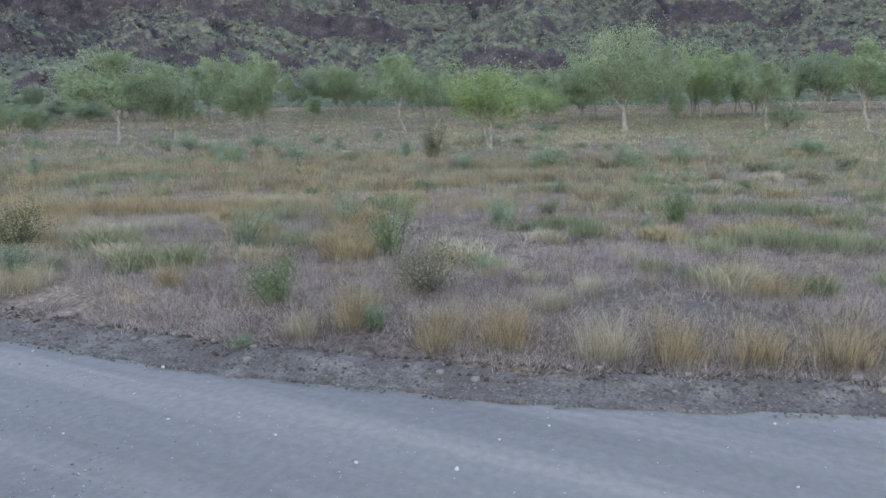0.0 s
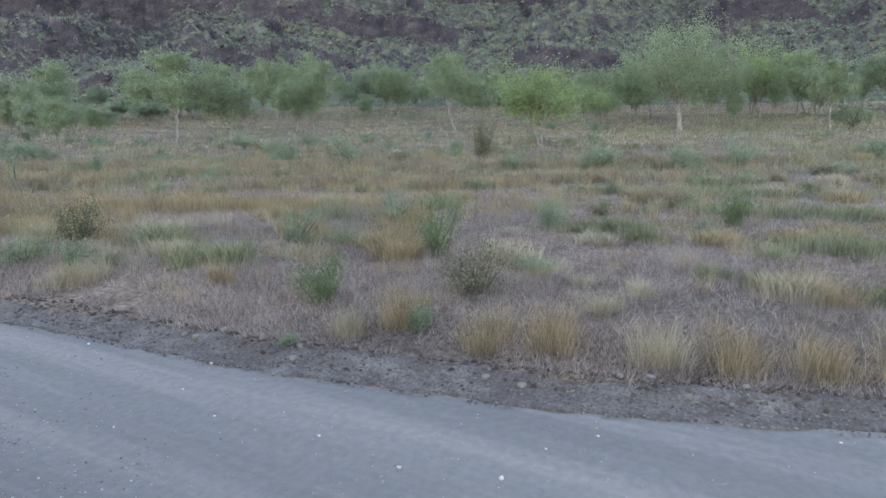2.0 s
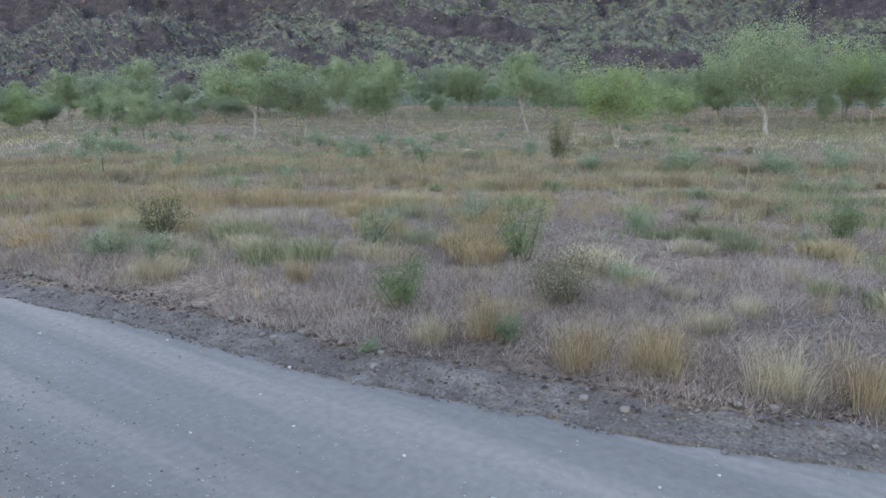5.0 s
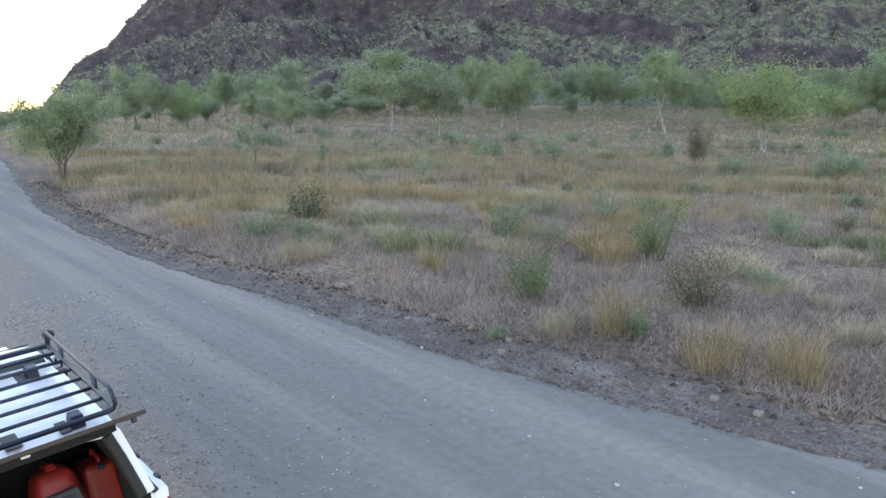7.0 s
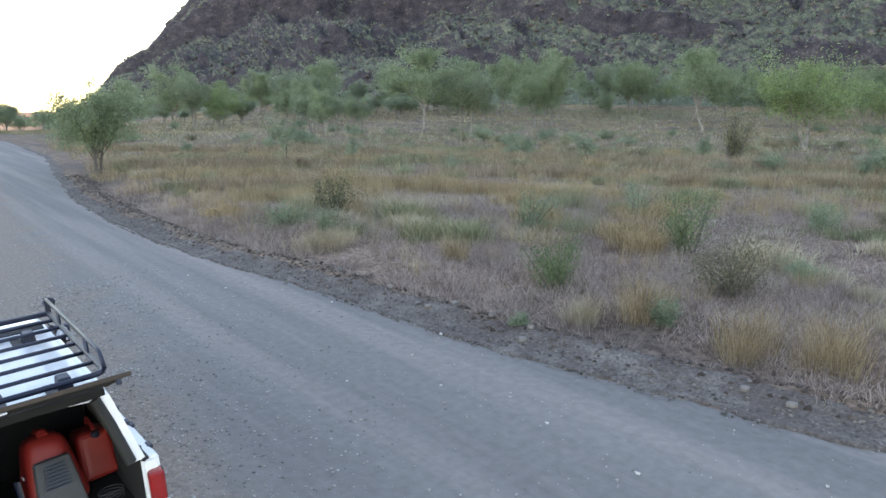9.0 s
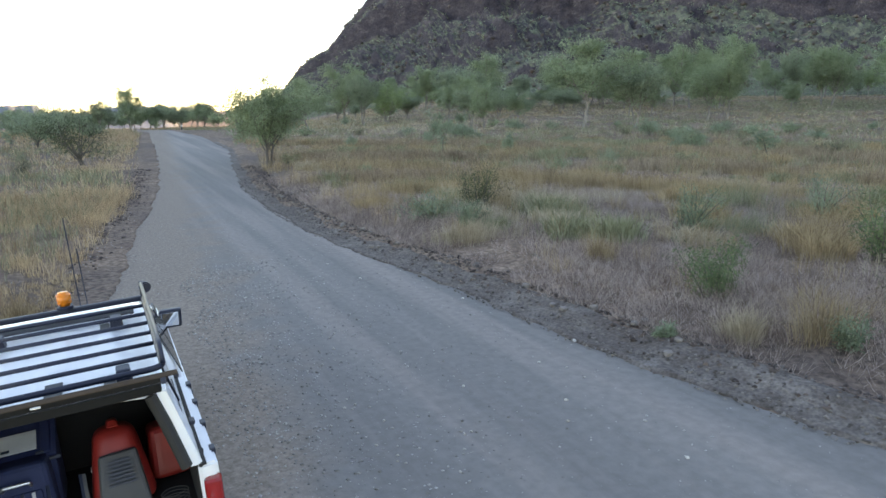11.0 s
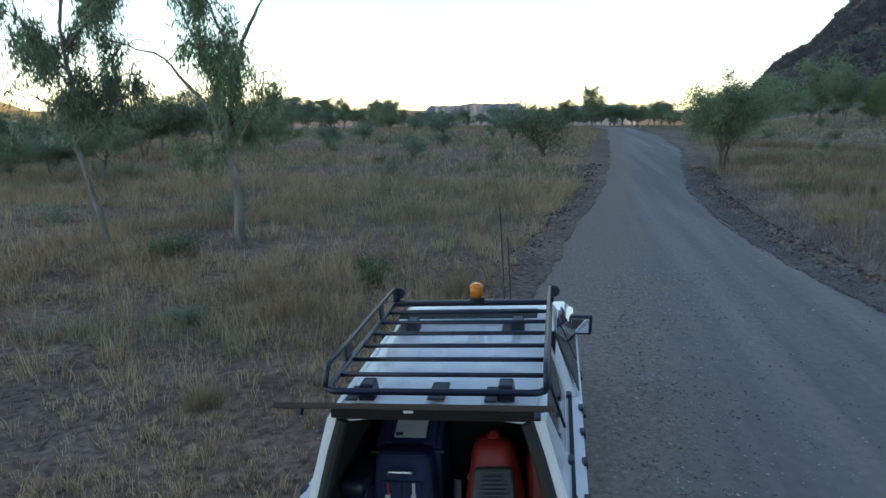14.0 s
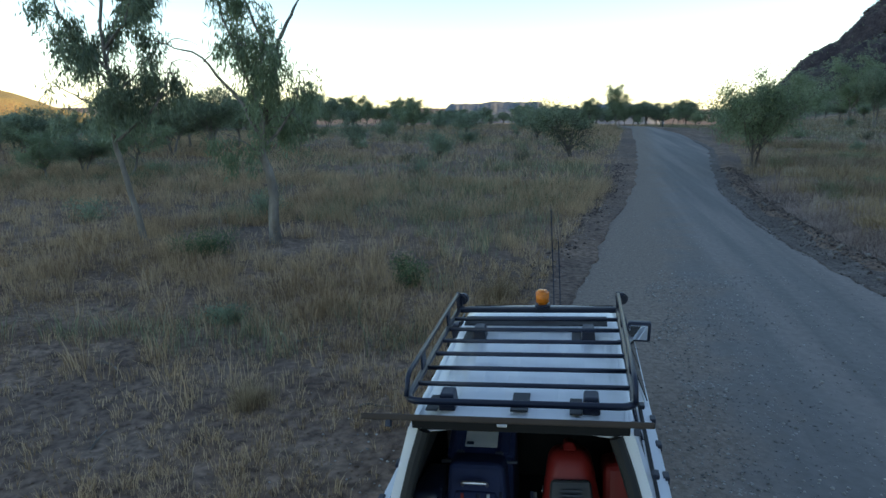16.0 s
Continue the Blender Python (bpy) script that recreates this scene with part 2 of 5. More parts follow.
# ---- helpers for building ----
def mesh_ob(name, verts, faces, material, parent=None, label="", smooth=False):
    """Verts (n,3) and faces (m,3 or 4) as arrays, as one mesh object."""
    verts, faces = np.asarray(verts, dtype=np.float32), np.asarray(faces, dtype=np.int32)
    me = bpy.data.meshes.new(name)
    k = faces.shape[1]
    me.vertices.add(len(verts))
    me.vertices.foreach_set("co", verts.ravel())
    me.loops.add(faces.size)
    me.loops.foreach_set("vertex_index", faces.ravel())
    me.polygons.add(len(faces))
    me.polygons.foreach_set("loop_start", np.arange(0, faces.size, k, dtype=np.int32))
    me.update(calc_edges=True)
    me.validate()
    if smooth:
        me.shade_smooth()
    me.materials.append(material)
    ob = new(name, me)
    if parent:
        ob.parent = parent
    if label:
        tagged(ob, label)
    return ob


def part(name, bm, material, parent=None, label="", smooth=False):
    me = bpy.data.meshes.new(name)
    bm.to_mesh(me)
    bm.free()
    if smooth:
        me.shade_smooth()
    me.materials.append(material)
    ob = new(name, me)
    if parent:
        ob.parent = parent
    if label:
        tagged(ob, label)
    return ob


def empty(name, loc=(0, 0, 0), rz=0.0):
    ob = new(name)
    ob.empty_display_size = 0.1
    ob.matrix_basis = pose(*loc, 0, 0, rz)
    return ob


def fbm(x, y, seed=0, octaves=4, gain=0.5):
    """Smooth value noise on arrays, about -1 to 1."""
    out, amp, tot = np.zeros(np.broadcast(x, y).shape), 1.0, 0.0
    for o in range(octaves):
        fx, fy = x * 2 ** o + 17.3 * o + seed * 3.7, y * 2 ** o - 9.1 * o + seed * 7.9
        ix, iy = np.floor(fx), np.floor(fy)
        u, v = fx - ix, fy - iy
        u, v = u * u * (3 - 2 * u), v * v * (3 - 2 * v)
        def h(a, b):
            s = np.sin(a * 127.1 + b * 311.7 + seed * 13.1) * 43758.5453
            return (s - np.floor(s)) * 2 - 1
        n = (h(ix, iy) * (1 - u) + h(ix + 1, iy) * u) * (1 - v) + (h(ix, iy + 1) * (1 - u) + h(ix + 1, iy + 1) * u) * v
        out, tot, amp = out + n * amp, tot + amp, amp * gain
    return out / tot


def smooth01(a, b, x):
    t = np.clip((x - a) / (b - a), 0, 1)
    return t * t * (3 - 2 * t)


# ---- the lie of the land ----
R_Y = [-60, -10, -2, 0, 2.3, 5, 8, 12.6, 16, 19, 23.5, 30, 40, 57, 83, 100, 140]
R_X = [30, 12.3, 9.6, 8.9, 8.1, 7.5, 7.0, 6.65, 6.2, 5.85, 5.8, 6.1, 7.4, 10.0, 11.2, 10.5, 6]
L_Y = [-60, -10, 0, 5, 9, 12.3, 15, 20, 25, 32, 44, 70, 100, 140]
L_X = [17, 0.6, -1.3, -1.2, -0.6, 0.1, 0.35, 0.95, 1.7, 2.5, 3.4, 5.0, 6.6, 2]


def road_right(y):
    return np.interp(y, R_Y, R_X)


def road_left(y):
    return np.interp(y, L_Y, L_X)


def bank(x, y):
    """The fall of the ground towards the grassy side where the ute stands."""
    x, y = np.asarray(x, float), np.asarray(y, float)
    return (0.06 * (np.clip(x, -4, 1.1) - 0.27) - 0.05 * smooth01(1.1, 3.6, x)) * smooth01(-3, 2, y) * smooth01(17, 10, y)


def land(x, y):
    """Ground height."""
    x, y = np.asarray(x, float), np.asarray(y, float)
    d = np.hypot(x, y)
    a = np.degrees(np.arctan2(x, y))
    fall = -0.03 * np.clip(d - np.interp(a, [-40, -34, -20, -8], [56, 60, 86, 105]), 0, 1400) * smooth01(22, 8, a)
    rise = (0.015 * np.clip(d - 60, 0, 50) + 0.042 * np.clip(d - 110, 0, 95)) * smooth01(14, 30, a) * smooth01(140, 115, a)
    dr, dl = x - road_right(y), road_left(y) - x
    off = np.maximum(dr, dl)
    rough = smooth01(0.2, 2.5, off)
    z = fall + rise + rough * (0.10 * fbm(x * 0.25, y * 0.25, 1) + 0.05 * fbm(x * 1.1, y * 1.1, 2, 3)) * np.clip(60 / np.maximum(d, 1), 0, 1) ** 0.5
    z = z + 0.15 * np.exp(-((dr - 0.75 - 0.2 * fbm(y * 0.7, y * 0, 5)) / 0.4) ** 2) + 0.06 * np.exp(-((dl - 0.7) / 0.35) ** 2) * smooth01(10, 14, y)
    z = z + 0.22 * smooth01(0.9, 3.0, dr) * smooth01(60, 30, d)
    return z + bank(x, y) - 0.05 * smooth01(0.05, -0.1, off)


def axis_steps(lo, hi, a, b, fine, grow=1.16):
    """Coordinates, evenly fine between a and b and ever wider outside."""
    mid = list(np.arange(a, b + 1e-6, fine))
    s, x, up = fine, b, []
    while x < hi:
        s *= grow
        x += s
        up.append(x)
    s, x, down = fine, a, []
    while x > lo:
        s *= grow
        x -= s
        down.append(x)
    return np.array(down[::-1] + mid + up)


def grid_faces(nx, ny):
    i = np.arange(nx * ny).reshape(ny, nx)
    return np.stack([i[:-1, :-1], i[:-1, 1:], i[1:, 1:], i[1:, :-1]], -1).reshape(-1, 4)


gx, gy = axis_steps(-4600, 4600, -6, 16, 0.16, 1.07), axis_steps(-4600, 4600, -6, 32, 0.2, 1.07)
GX, GY = np.meshgrid(gx, gy)
ground = mesh_ob("ground", np.stack([GX, GY, land(GX, GY)], -1).reshape(-1, 3), grid_faces(len(gx), len(gy)), M_SOIL, smooth=True)
tagged(ground, "dry brown soil with grass litter", "ground", kind="structure")

ry = np.concatenate([np.arange(-40, 40, 0.2), np.arange(40, 138, 0.6)])
rs = np.linspace(0, 1, 61)
RL, RR = road_left(ry)[:, None], road_right(ry)[:, None]
edge = 0.09 * fbm(ry * 1.3, ry * 0, 8)[:, None]
RX = RL - 0.1 + edge + (RR + 0.1 + 0.5 * edge - RL) * rs[None]
RY = np.repeat(ry[:, None], 61, 1)
camber = -0.035 * np.abs(rs * 2 - 1)[None] ** 6
RIPPLE = 0.009 * np.sin(RY * 10.5 + 1.5 * fbm(RX * 0.5, RY * 0.3, 13)) * smooth01(5, 8, RY) * smooth01(26, 18, RY) * smooth01(4.3, 3.0, RX) * (0.5 + 0.5 * fbm(RX * 0.8, RY * 0.4, 14))
RZ = RIPPLE + bank(RX, RY) + 0.012 * fbm(RX * 1.2, RY * 0.12, 3) + 0.006 * fbm(RX * 3, RY * 2, 4) + camber + np.minimum(land(RX * 0 + 2, np.maximum(RY, 100)) - land(2, 100), 0)
road = mesh_ob("road", np.stack([RX, RY, RZ], -1).reshape(-1, 3), grid_faces(61, len(ry)), M_ROAD, smooth=True)
tagged(road, "unsealed grey gravel road with faint wheel tracks", "road", kind="structure")


def verge(name, side, width, y0, y1, material, label):
    ys = np.arange(y0, y1, 0.12)
    ws = np.linspace(0, 1, 22)
    wob = 1 + 0.35 * fbm(ys * 0.5, ys * 0, 11)[:, None]
    e = (road_right(ys) if side > 0 else road_left(ys))[:, None]
    X = e + side * (-0.18 + (0.24 * fbm(ys * 0.7, ys * 0, 6) + 0.06 * fbm(ys * 3, ys * 0, 16))[:, None] + width * wob * ws[None] * np.interp(ys, [15, 32, 70], [1, 0.62, 0.5])[:, None])
    Y = np.repeat(ys[:, None], 22, 1)
    Z = land(X, Y) + 0.012 + 0.02 * fbm(X * 4, Y * 4, 7, 3) * np.sin(ws * math.pi)[None] - 0.08 * (ws[None] > 0.99) - 0.03 * (ws[None] < 0.01)
    Z = np.maximum(Z, 0.016 + bank(X, Y) + 0.012 * fbm(X * 5, Y * 5, 9, 2) - 0.05 * (ws[None] < 0.01))
    ob = mesh_ob(name, np.stack([X, Y, Z], -1).reshape(-1, 3), grid_faces(22, len(ys)), material, smooth=True)
    return tagged(ob, label, "verge", kind="structure")


verge("road_verge", 1, 0.8, -14, 70, M_VERGE, "dark graded gravel bank along the road")
verge("road_verge", -1, 0.8, 11.5, 70, M_SOIL, "brown graded earth edge beside dry grass")

# ---- the range, the mesas ----
SKY_AZ = [10, 12.6, 13.4, 14.2, 15.4, 16.2, 17.6, 19.0, 20.4, 23, 30, 45, 125]
SKY_EL = [0, 0.2, 1.4, 2.6, 4.25, 4.6, 5.6, 7.7, 9.4, 14, 30, 45, 48]
FOOT_AZ = [10, 14, 20, 30, 45, 60, 80, 100, 125]
FOOT_D = [330, 320, 280, 235, 215, 205, 200, 215, 240]


def range_height(a, s):
    """Height of the range at azimuth a and s metres behind its foot."""
    foot = np.interp(a, FOOT_AZ, FOOT_D)
    u = a * 4.2                                   # metres along the foot, roughly
    warp = 22 * fbm(u * 0.022, s * 0.016, 21) + 9 * fbm(u * 0.09, s * 0.05, 22) + 0.06 * (u - 200)
    q = s + warp * smooth01(0, 40, s)
    z = 0.24 * np.clip(q, 0, 60) + 0.38 * np.clip(q - 60, 0, 45) + 0.5 * np.clip(q - 105, 0, 60) + 1.1 * np.clip(q - 165, 0, 60) + 0.12 * np.clip(q - 225, 0, 400)
    for h, at, seed, w, dens in ((6, 40, 41, 3, 0.05), (5, 62, 45, 2, -0.05), (9, 88, 42, 3, 0.05), (27, 134, 43, 4, 0.8), (8, 152, 46, 3, 0.3), (30, 172, 44, 5, 1.0)):
        k = at + 20 * fbm(u * 0.03, s * 0, seed, 6, 0.62) + 0.05 * (u - 240)
        on = smooth01(-0.18, 0.12, fbm(u * 0.028, s * 0.008, seed + 60, 3) + dens - 0.3)
        z = z + h * on * smooth01(k, k + w, s)
    z = z + (1 + 1.0 * smooth01(46, 30, a) * smooth01(35, 75, s)) * (3.4 * fbm(u * 0.10, s * 0.08, 51, 6, 0.62) + 2.2 * fbm(u * 0.42, s * 0.34, 52, 4, 0.6)) * smooth01(10, 60, s)
    gully = np.abs(fbm(u * 0.035 + s * 0.008, s * 0.012, 61, 3))
    z = z - 6 * np.exp(-(gully / 0.07) ** 2) * smooth01(30, 120, s)
    z = np.maximum(z, 0)
    cap = 4 + (foot + 60 + 0.25 * np.clip(s - 60, 0, 160)) * np.tan(np.radians(np.interp(a, SKY_AZ, SKY_EL) + 0.22 * fbm(u * 0.3, s * 0, 71, 3)))
    return cap * (1 - np.exp(-(z / np.maximum(cap, 0.1)) ** 1.6)) ** (1 / 1.6)


aa = np.linspace(10, 125, 760)
ss = np.concatenate([np.arange(-12, 230, 1.25), np.linspace(232, 700, 30)])
A, S = np.meshgrid(aa, ss)
D = np.interp(A, FOOT_AZ, FOOT_D) + S
X, Y = D * np.sin(np.radians(A)), D * np.cos(np.radians(A))
Z = range_height(A, S) + land(X, Y) - 1.2 * smooth01(2, -10, S)
range_ob = mesh_ob("rocky_range", np.stack([X, Y, Z], -1).reshape(-1, 3), grid_faces(len(aa), len(ss))[:, ::-1], M_RANGE, smooth=False)
tagged(range_ob, "steep range of dark red cliff bands and dry scrub", "mountain", kind="structure")


def far_hill(name, az0, az1, dist, top, material, seed, label, flat=0.75, depth=220, rugged=1.0):
    n, m = 120, 36
    a = np.linspace(az0, az1, n)
    s = np.linspace(0, 1, m)
    Aa, Ss = np.meshgrid(a, s)
    u = (Aa - az0) / (az1 - az0)
    out = smooth01(0, 1 - flat, u) * smooth01(1, flat, u)
    base = float(land(dist * math.sin(radians((az0 + az1) / 2)), dist * math.cos(radians((az0 + az1) / 2)))) - 6
    prof = 0.6 * smooth01(0, 0.5, Ss) + 0.4 * smooth01(0.34, 0.5, Ss + 0.1 * fbm(u * 10, Ss * 2, seed))
    z = base + (top - base) * out * prof * (1 + rugged * (0.16 * fbm(u * 4, Ss * 1.0, seed + 1) + 0.03 * fbm(u * 18, Ss * 4, seed + 2)))
    d = dist + Ss * depth
    V = np.stack([d * np.sin(np.radians(Aa)), d * np.cos(np.radians(Aa)), z], -1).reshape(-1, 3)
    return tagged(mesh_ob(name, V, grid_faces(n, m)[:, ::-1], material), label, "hill", kind="structure")


far_hill("mesa", -12.6, -2.2, 1500, 1.0, M_HAZED_MESA, 3, "distant flat-topped mesa coloured pale by painted haze", 0.84)
far_hill("mesa", -1.2, 6.0, 1300, -1.5, M_HAZED_MESA, 9, "distant low ridge behind trees, haze in its colour", 0.8)
far_hill("lit_hill", -63, -33.5, 1250, 54.0, M_LIT_HILL, 14, "distant hill in low sun, the orange light also in its colour", 0.45, rugged=3.0)

# ---- trees and shrubs ----
def tube(path, radii, sides=6):
    """Verts and quads of a tapering tube along the points of path."""
    path = np.asarray(path, float)
    t = np.gradient(path, axis=0)
    t /= np.linalg.norm(t, axis=1, keepdims=True) + 1e-9
    ref = np.where(np.abs(t[:, 2:3]) > 0.9, [[1.0, 0, 0]], [[0, 0, 1.0]])
    u = np.cross(t, ref)
    u /= np.linalg.norm(u, axis=1, keepdims=True) + 1e-9
    v = np.cross(t, u)
    a = np.arange(sides) * 2 * math.pi / sides
    ring = path[:, None] + np.asarray(radii)[:, None, None] * (np.cos(a)[None, :, None] * u[:, None] + np.sin(a)[None, :, None] * v[:, None])
    i = np.arange(len(path) * sides).reshape(-1, sides)
    j = np.roll(i, -1, axis=1)
    return ring.reshape(-1, 3), np.stack([i[:-1], j[:-1], j[1:], i[1:]], -1).reshape(-1, 4)


def joined(pieces):
    vs, fs, k = [], [], 0
    for v, f in pieces:
        vs.append(v)
        fs.append(f + k)
        k += len(v)
    return np.concatenate(vs), np.concatenate(fs)


def wander(rng, start, way, length, n=6, bend=0.25, lift=0.0):
    p, w, out = np.array(start, float), np.array(way, float), [np.array(start, float)]
    for _ in range(n):
        w = w + rng.normal(0, bend, 3) + [0, 0, lift]
        w /= np.linalg.norm(w)
        p = p + w * length / n
        out.append(p.copy())
    return np.array(out), w


def leaves_at(rng, centres, spread, length, width, droop):
    """Narrow leaves as two-triangle blades round the centres."""
    n = len(centres)
    c = centres + rng.normal(0, 1, (n, 3)) * spread
    d = rng.normal(0, 1, (n, 3))
    d[:, 2] -= droop
    d /= np.linalg.norm(d, axis=1, keepdims=True)
    s = np.cross(d, rng.normal(0, 1, (n, 3)))
    s /= np.linalg.norm(s, axis=1, keepdims=True)
    L = length * rng.uniform(0.6, 1.4, (n, 1))
    W = width * rng.uniform(0.6, 1.3, (n, 1))
    V = np.stack([c, c + d * L * 0.45 + s * W / 2, c + d * L, c + d * L * 0.45 - s * W / 2], 1).reshape(-1, 3)
    return V, np.arange(n * 4).reshape(-1, 4)


def tree(name, seed, height, crown, fork=0.4, limbs=5, twigs=4, leaves=2400, leaf=(0.16, 0.035), droop=0.8, trunk=0.14, lean=(0, 0), leaf_mat=None, bark=None, stems=1, low=0.35, clump=0.4, hang=0.04, reach=1.0):
    """A tapered trunk that forks into limbs and twigs, with loose clumps of hanging leaves at the twigs' ends."""
    rng = np.random.default_rng(seed)
    wood, ends = [], []
    for st in range(stems):
        off = rng.normal(0, 0.12 * (stems > 1), 2)
        base = np.array([off[0], off[1], -0.15])
        way = np.array([lean[0] + off[0] * 0.8, lean[1] + off[1] * 0.8, 1.0])
        tp, w = wander(rng, base, way / np.linalg.norm(way), height * fork, 7, 0.07)
        tr = trunk * np.linspace(1.25, 0.72, 8) / (stems ** 0.4)
        tr[0] *= 1.35
        wood.append(tube(tp, tr, 8))
        for k in range(limbs):
            ang = k * 2.4 + rng.uniform(0, 1.2) + st
            out = rng.uniform(0.25, 1.05)
            at = tp[-1] if k < 3 else tp[rng.integers(4, 7)]
            goal = np.array([math.cos(ang) * crown / 2 * out, math.sin(ang) * crown / 2 * out, height * rng.uniform(low + 0.2, 1.0)])
            goal[:2] += tp[-1][:2]
            way = goal - at
            ln = np.linalg.norm(way)
            lp, lw = wander(rng, at, way / ln, ln * 0.9, 7, 0.13, 0.03)
            r0 = trunk * rng.uniform(0.38, 0.6) / (stems ** 0.4)
            wood.append(tube(lp, np.linspace(r0, r0 * 0.3, 8), 6))
            for j in range(twigs):
                q = lp[rng.integers(3, 8)]
                tw = lw * 0.5 + rng.normal(0, 0.7, 3)
                tw[2] = abs(tw[2]) * 0.5 + 0.05
                pp, pw = wander(rng, q, tw / np.linalg.norm(tw), crown * rng.uniform(0.12, 0.26) * reach, 5, 0.22, -hang)
                wood.append(tube(pp, np.linspace(r0 * 0.32, r0 * 0.08, 6), 4))
                ends += [pp[-1], pp[-2], pp[3], pp[2]]
            ends += [lp[-1], lp[-2], lp[-3]]
    ends = np.array(ends)
    root = empty(name)
    v, f = joined(wood)
    mesh_ob("trunk", v, f, bark or M_BARK, root, smooth=True)
    wt = rng.uniform(0.15, 1.0, len(ends)) ** 4
    idx = rng.choice(len(ends), leaves, p=wt / wt.sum())
    size = (crown * 0.095 * clump / 0.4) * rng.uniform(0.6, 1.5, len(ends))
    c = ends[idx]
    V, F = leaves_at(rng, c, (size[idx][:, None] * np.array([[1.0, 1.0, 0.85]])), leaf[0], leaf[1], droop)
    V[:, 2] = np.maximum(V[:, 2], 0.25)
    mesh_ob("crown", V, F, leaf_mat or M_LEAF, root)
    return root


def shrub(name, seed, height, width, leaves=900, leaf=(0.06, 0.02), leaf_mat=None, stems=9, droop=-0.3, bark=None):
    """Many thin stems from the ground with small leaves along their upper parts."""
    rng = np.random.default_rng(seed)
    wood, cs = [], []
    for k in range(stems):
        a = rng.uniform(0, 6.283)
        o = rng.uniform(0.1, 1) ** 0.7
        way = np.array([math.cos(a) * width / 2 * o, math.sin(a) * width / 2 * o, height * rng.uniform(0.6, 1.0)])
        ln = np.linalg.norm(way)
        p, w = wander(rng, (rng.normal(0, width * 0.07), rng.normal(0, width * 0.07), -0.05), way / ln, ln, 6, 0.12)
        wood.append(tube(p, np.linspace(0.014, 0.003, 7) * max(height, 0.6), 4))
        t = rng.uniform(1.2, 6, leaves // stems)
        i = np.minimum(t.astype(int), 5)
        cs.append(p[i] + (p[i + 1] - p[i]) * (t - i)[:, None])
    root = empty(name)
    v, f = joined(wood)
    mesh_ob("branchwork", v, f, bark or M_BARK_DARK, root)
    c = np.concatenate(cs)
    V, F = leaves_at(rng, c, width * 0.085, leaf[0], leaf[1], droop)
    V[:, 2] = np.maximum(V[:, 2], 0.02)
    mesh_ob("foliage", V, F, leaf_mat or M_LEAF, root)
    return root


def plant(ob, x, y, rz=0.0, scale=1.0, stretch=1.0):
    ob.matrix_basis = pose(x, y, float(land(x, y)), 0, 0, rz)
    ob.scale = (scale, scale, scale * stretch)
    return ob


# two tall gums beside the parking place
GUM_U, GUM_V = np.array([0.979, 0.204, 0.0]), np.array([-0.204, 0.979, 0.0])


def limbed_gum(name, seed, trunk, radius, limbs, leaves, leaf=(0.17, 0.03), leaf_mat=None, bark=None):
    """A gum from its trunk line and limbs in one upright plane; each limb leaves the plane a little and carries hanging sprays by its leafiness."""
    rng = np.random.default_rng(seed)

    def line(points, n, depth):
        p = np.asarray(points, float)
        t = np.linspace(0, len(p) - 1, n)
        u, z = np.interp(t, np.arange(len(p)), p[:, 0]), np.interp(t, np.arange(len(p)), p[:, 1])
        k = np.linspace(0, 1, n)
        v = depth * k + 0.05 * np.cumsum(rng.normal(0, 1, n)) / n ** 0.5
        out = u[:, None] * GUM_U + v[:, None] * GUM_V
        out[:, 2] = z
        out[1:, :] += rng.normal(0, 0.022, (n - 1, 3))
        return out

    tp = line(trunk, 16, 0.0)
    tp[0, 2] = -0.15
    rad = radius * np.linspace(1.0, 0.32, 16)
    rad[0] *= 1.3
    wood, sprays, weight = [tube(tp, rad, 9)], [], []
    for points, r0, leafy_by, depth in limbs:
        lp = line(points, 12, depth)
        wood.append(tube(lp, np.linspace(r0, r0 * 0.22, 12), 6))
        for j in range(int(3 + 17 * leafy_by)):
            q = lp[rng.integers(3, 12)]
            way = rng.normal(0, 1, 3)
            way[2] = 0.35 + 0.5 * way[2]
            pp, w = wander(rng, q, way / np.linalg.norm(way), rng.uniform(0.35, 1.0), 6, 0.26, -0.28)
            wood.append(tube(pp, np.linspace(r0 * 0.26, 0.004, 7), 4))
            if leafy_by > 0.05:
                sprays += [pp[3], pp[4], pp[5], pp[6]]
                weight += [leafy_by * rng.uniform(0.12, 1) ** 3] * 4
    sprays, weight = np.array(sprays), np.array(weight)
    idx = rng.choice(len(sprays), leaves, p=weight / weight.sum())
    c = sprays[idx].copy()
    c[:, 2] -= np.abs(rng.normal(0, 0.22, leaves))
    root = empty(name)
    v, f = joined(wood)
    mesh_ob("trunk", v, f, bark or M_BARK, root, smooth=True)
    V, F = leaves_at(rng, c, np.array([[0.11, 0.11, 0.10]]), leaf[0], leaf[1], 2.4)
    mesh_ob("crown", V, F, leaf_mat or M_LEAF_GREY, root)
    return root


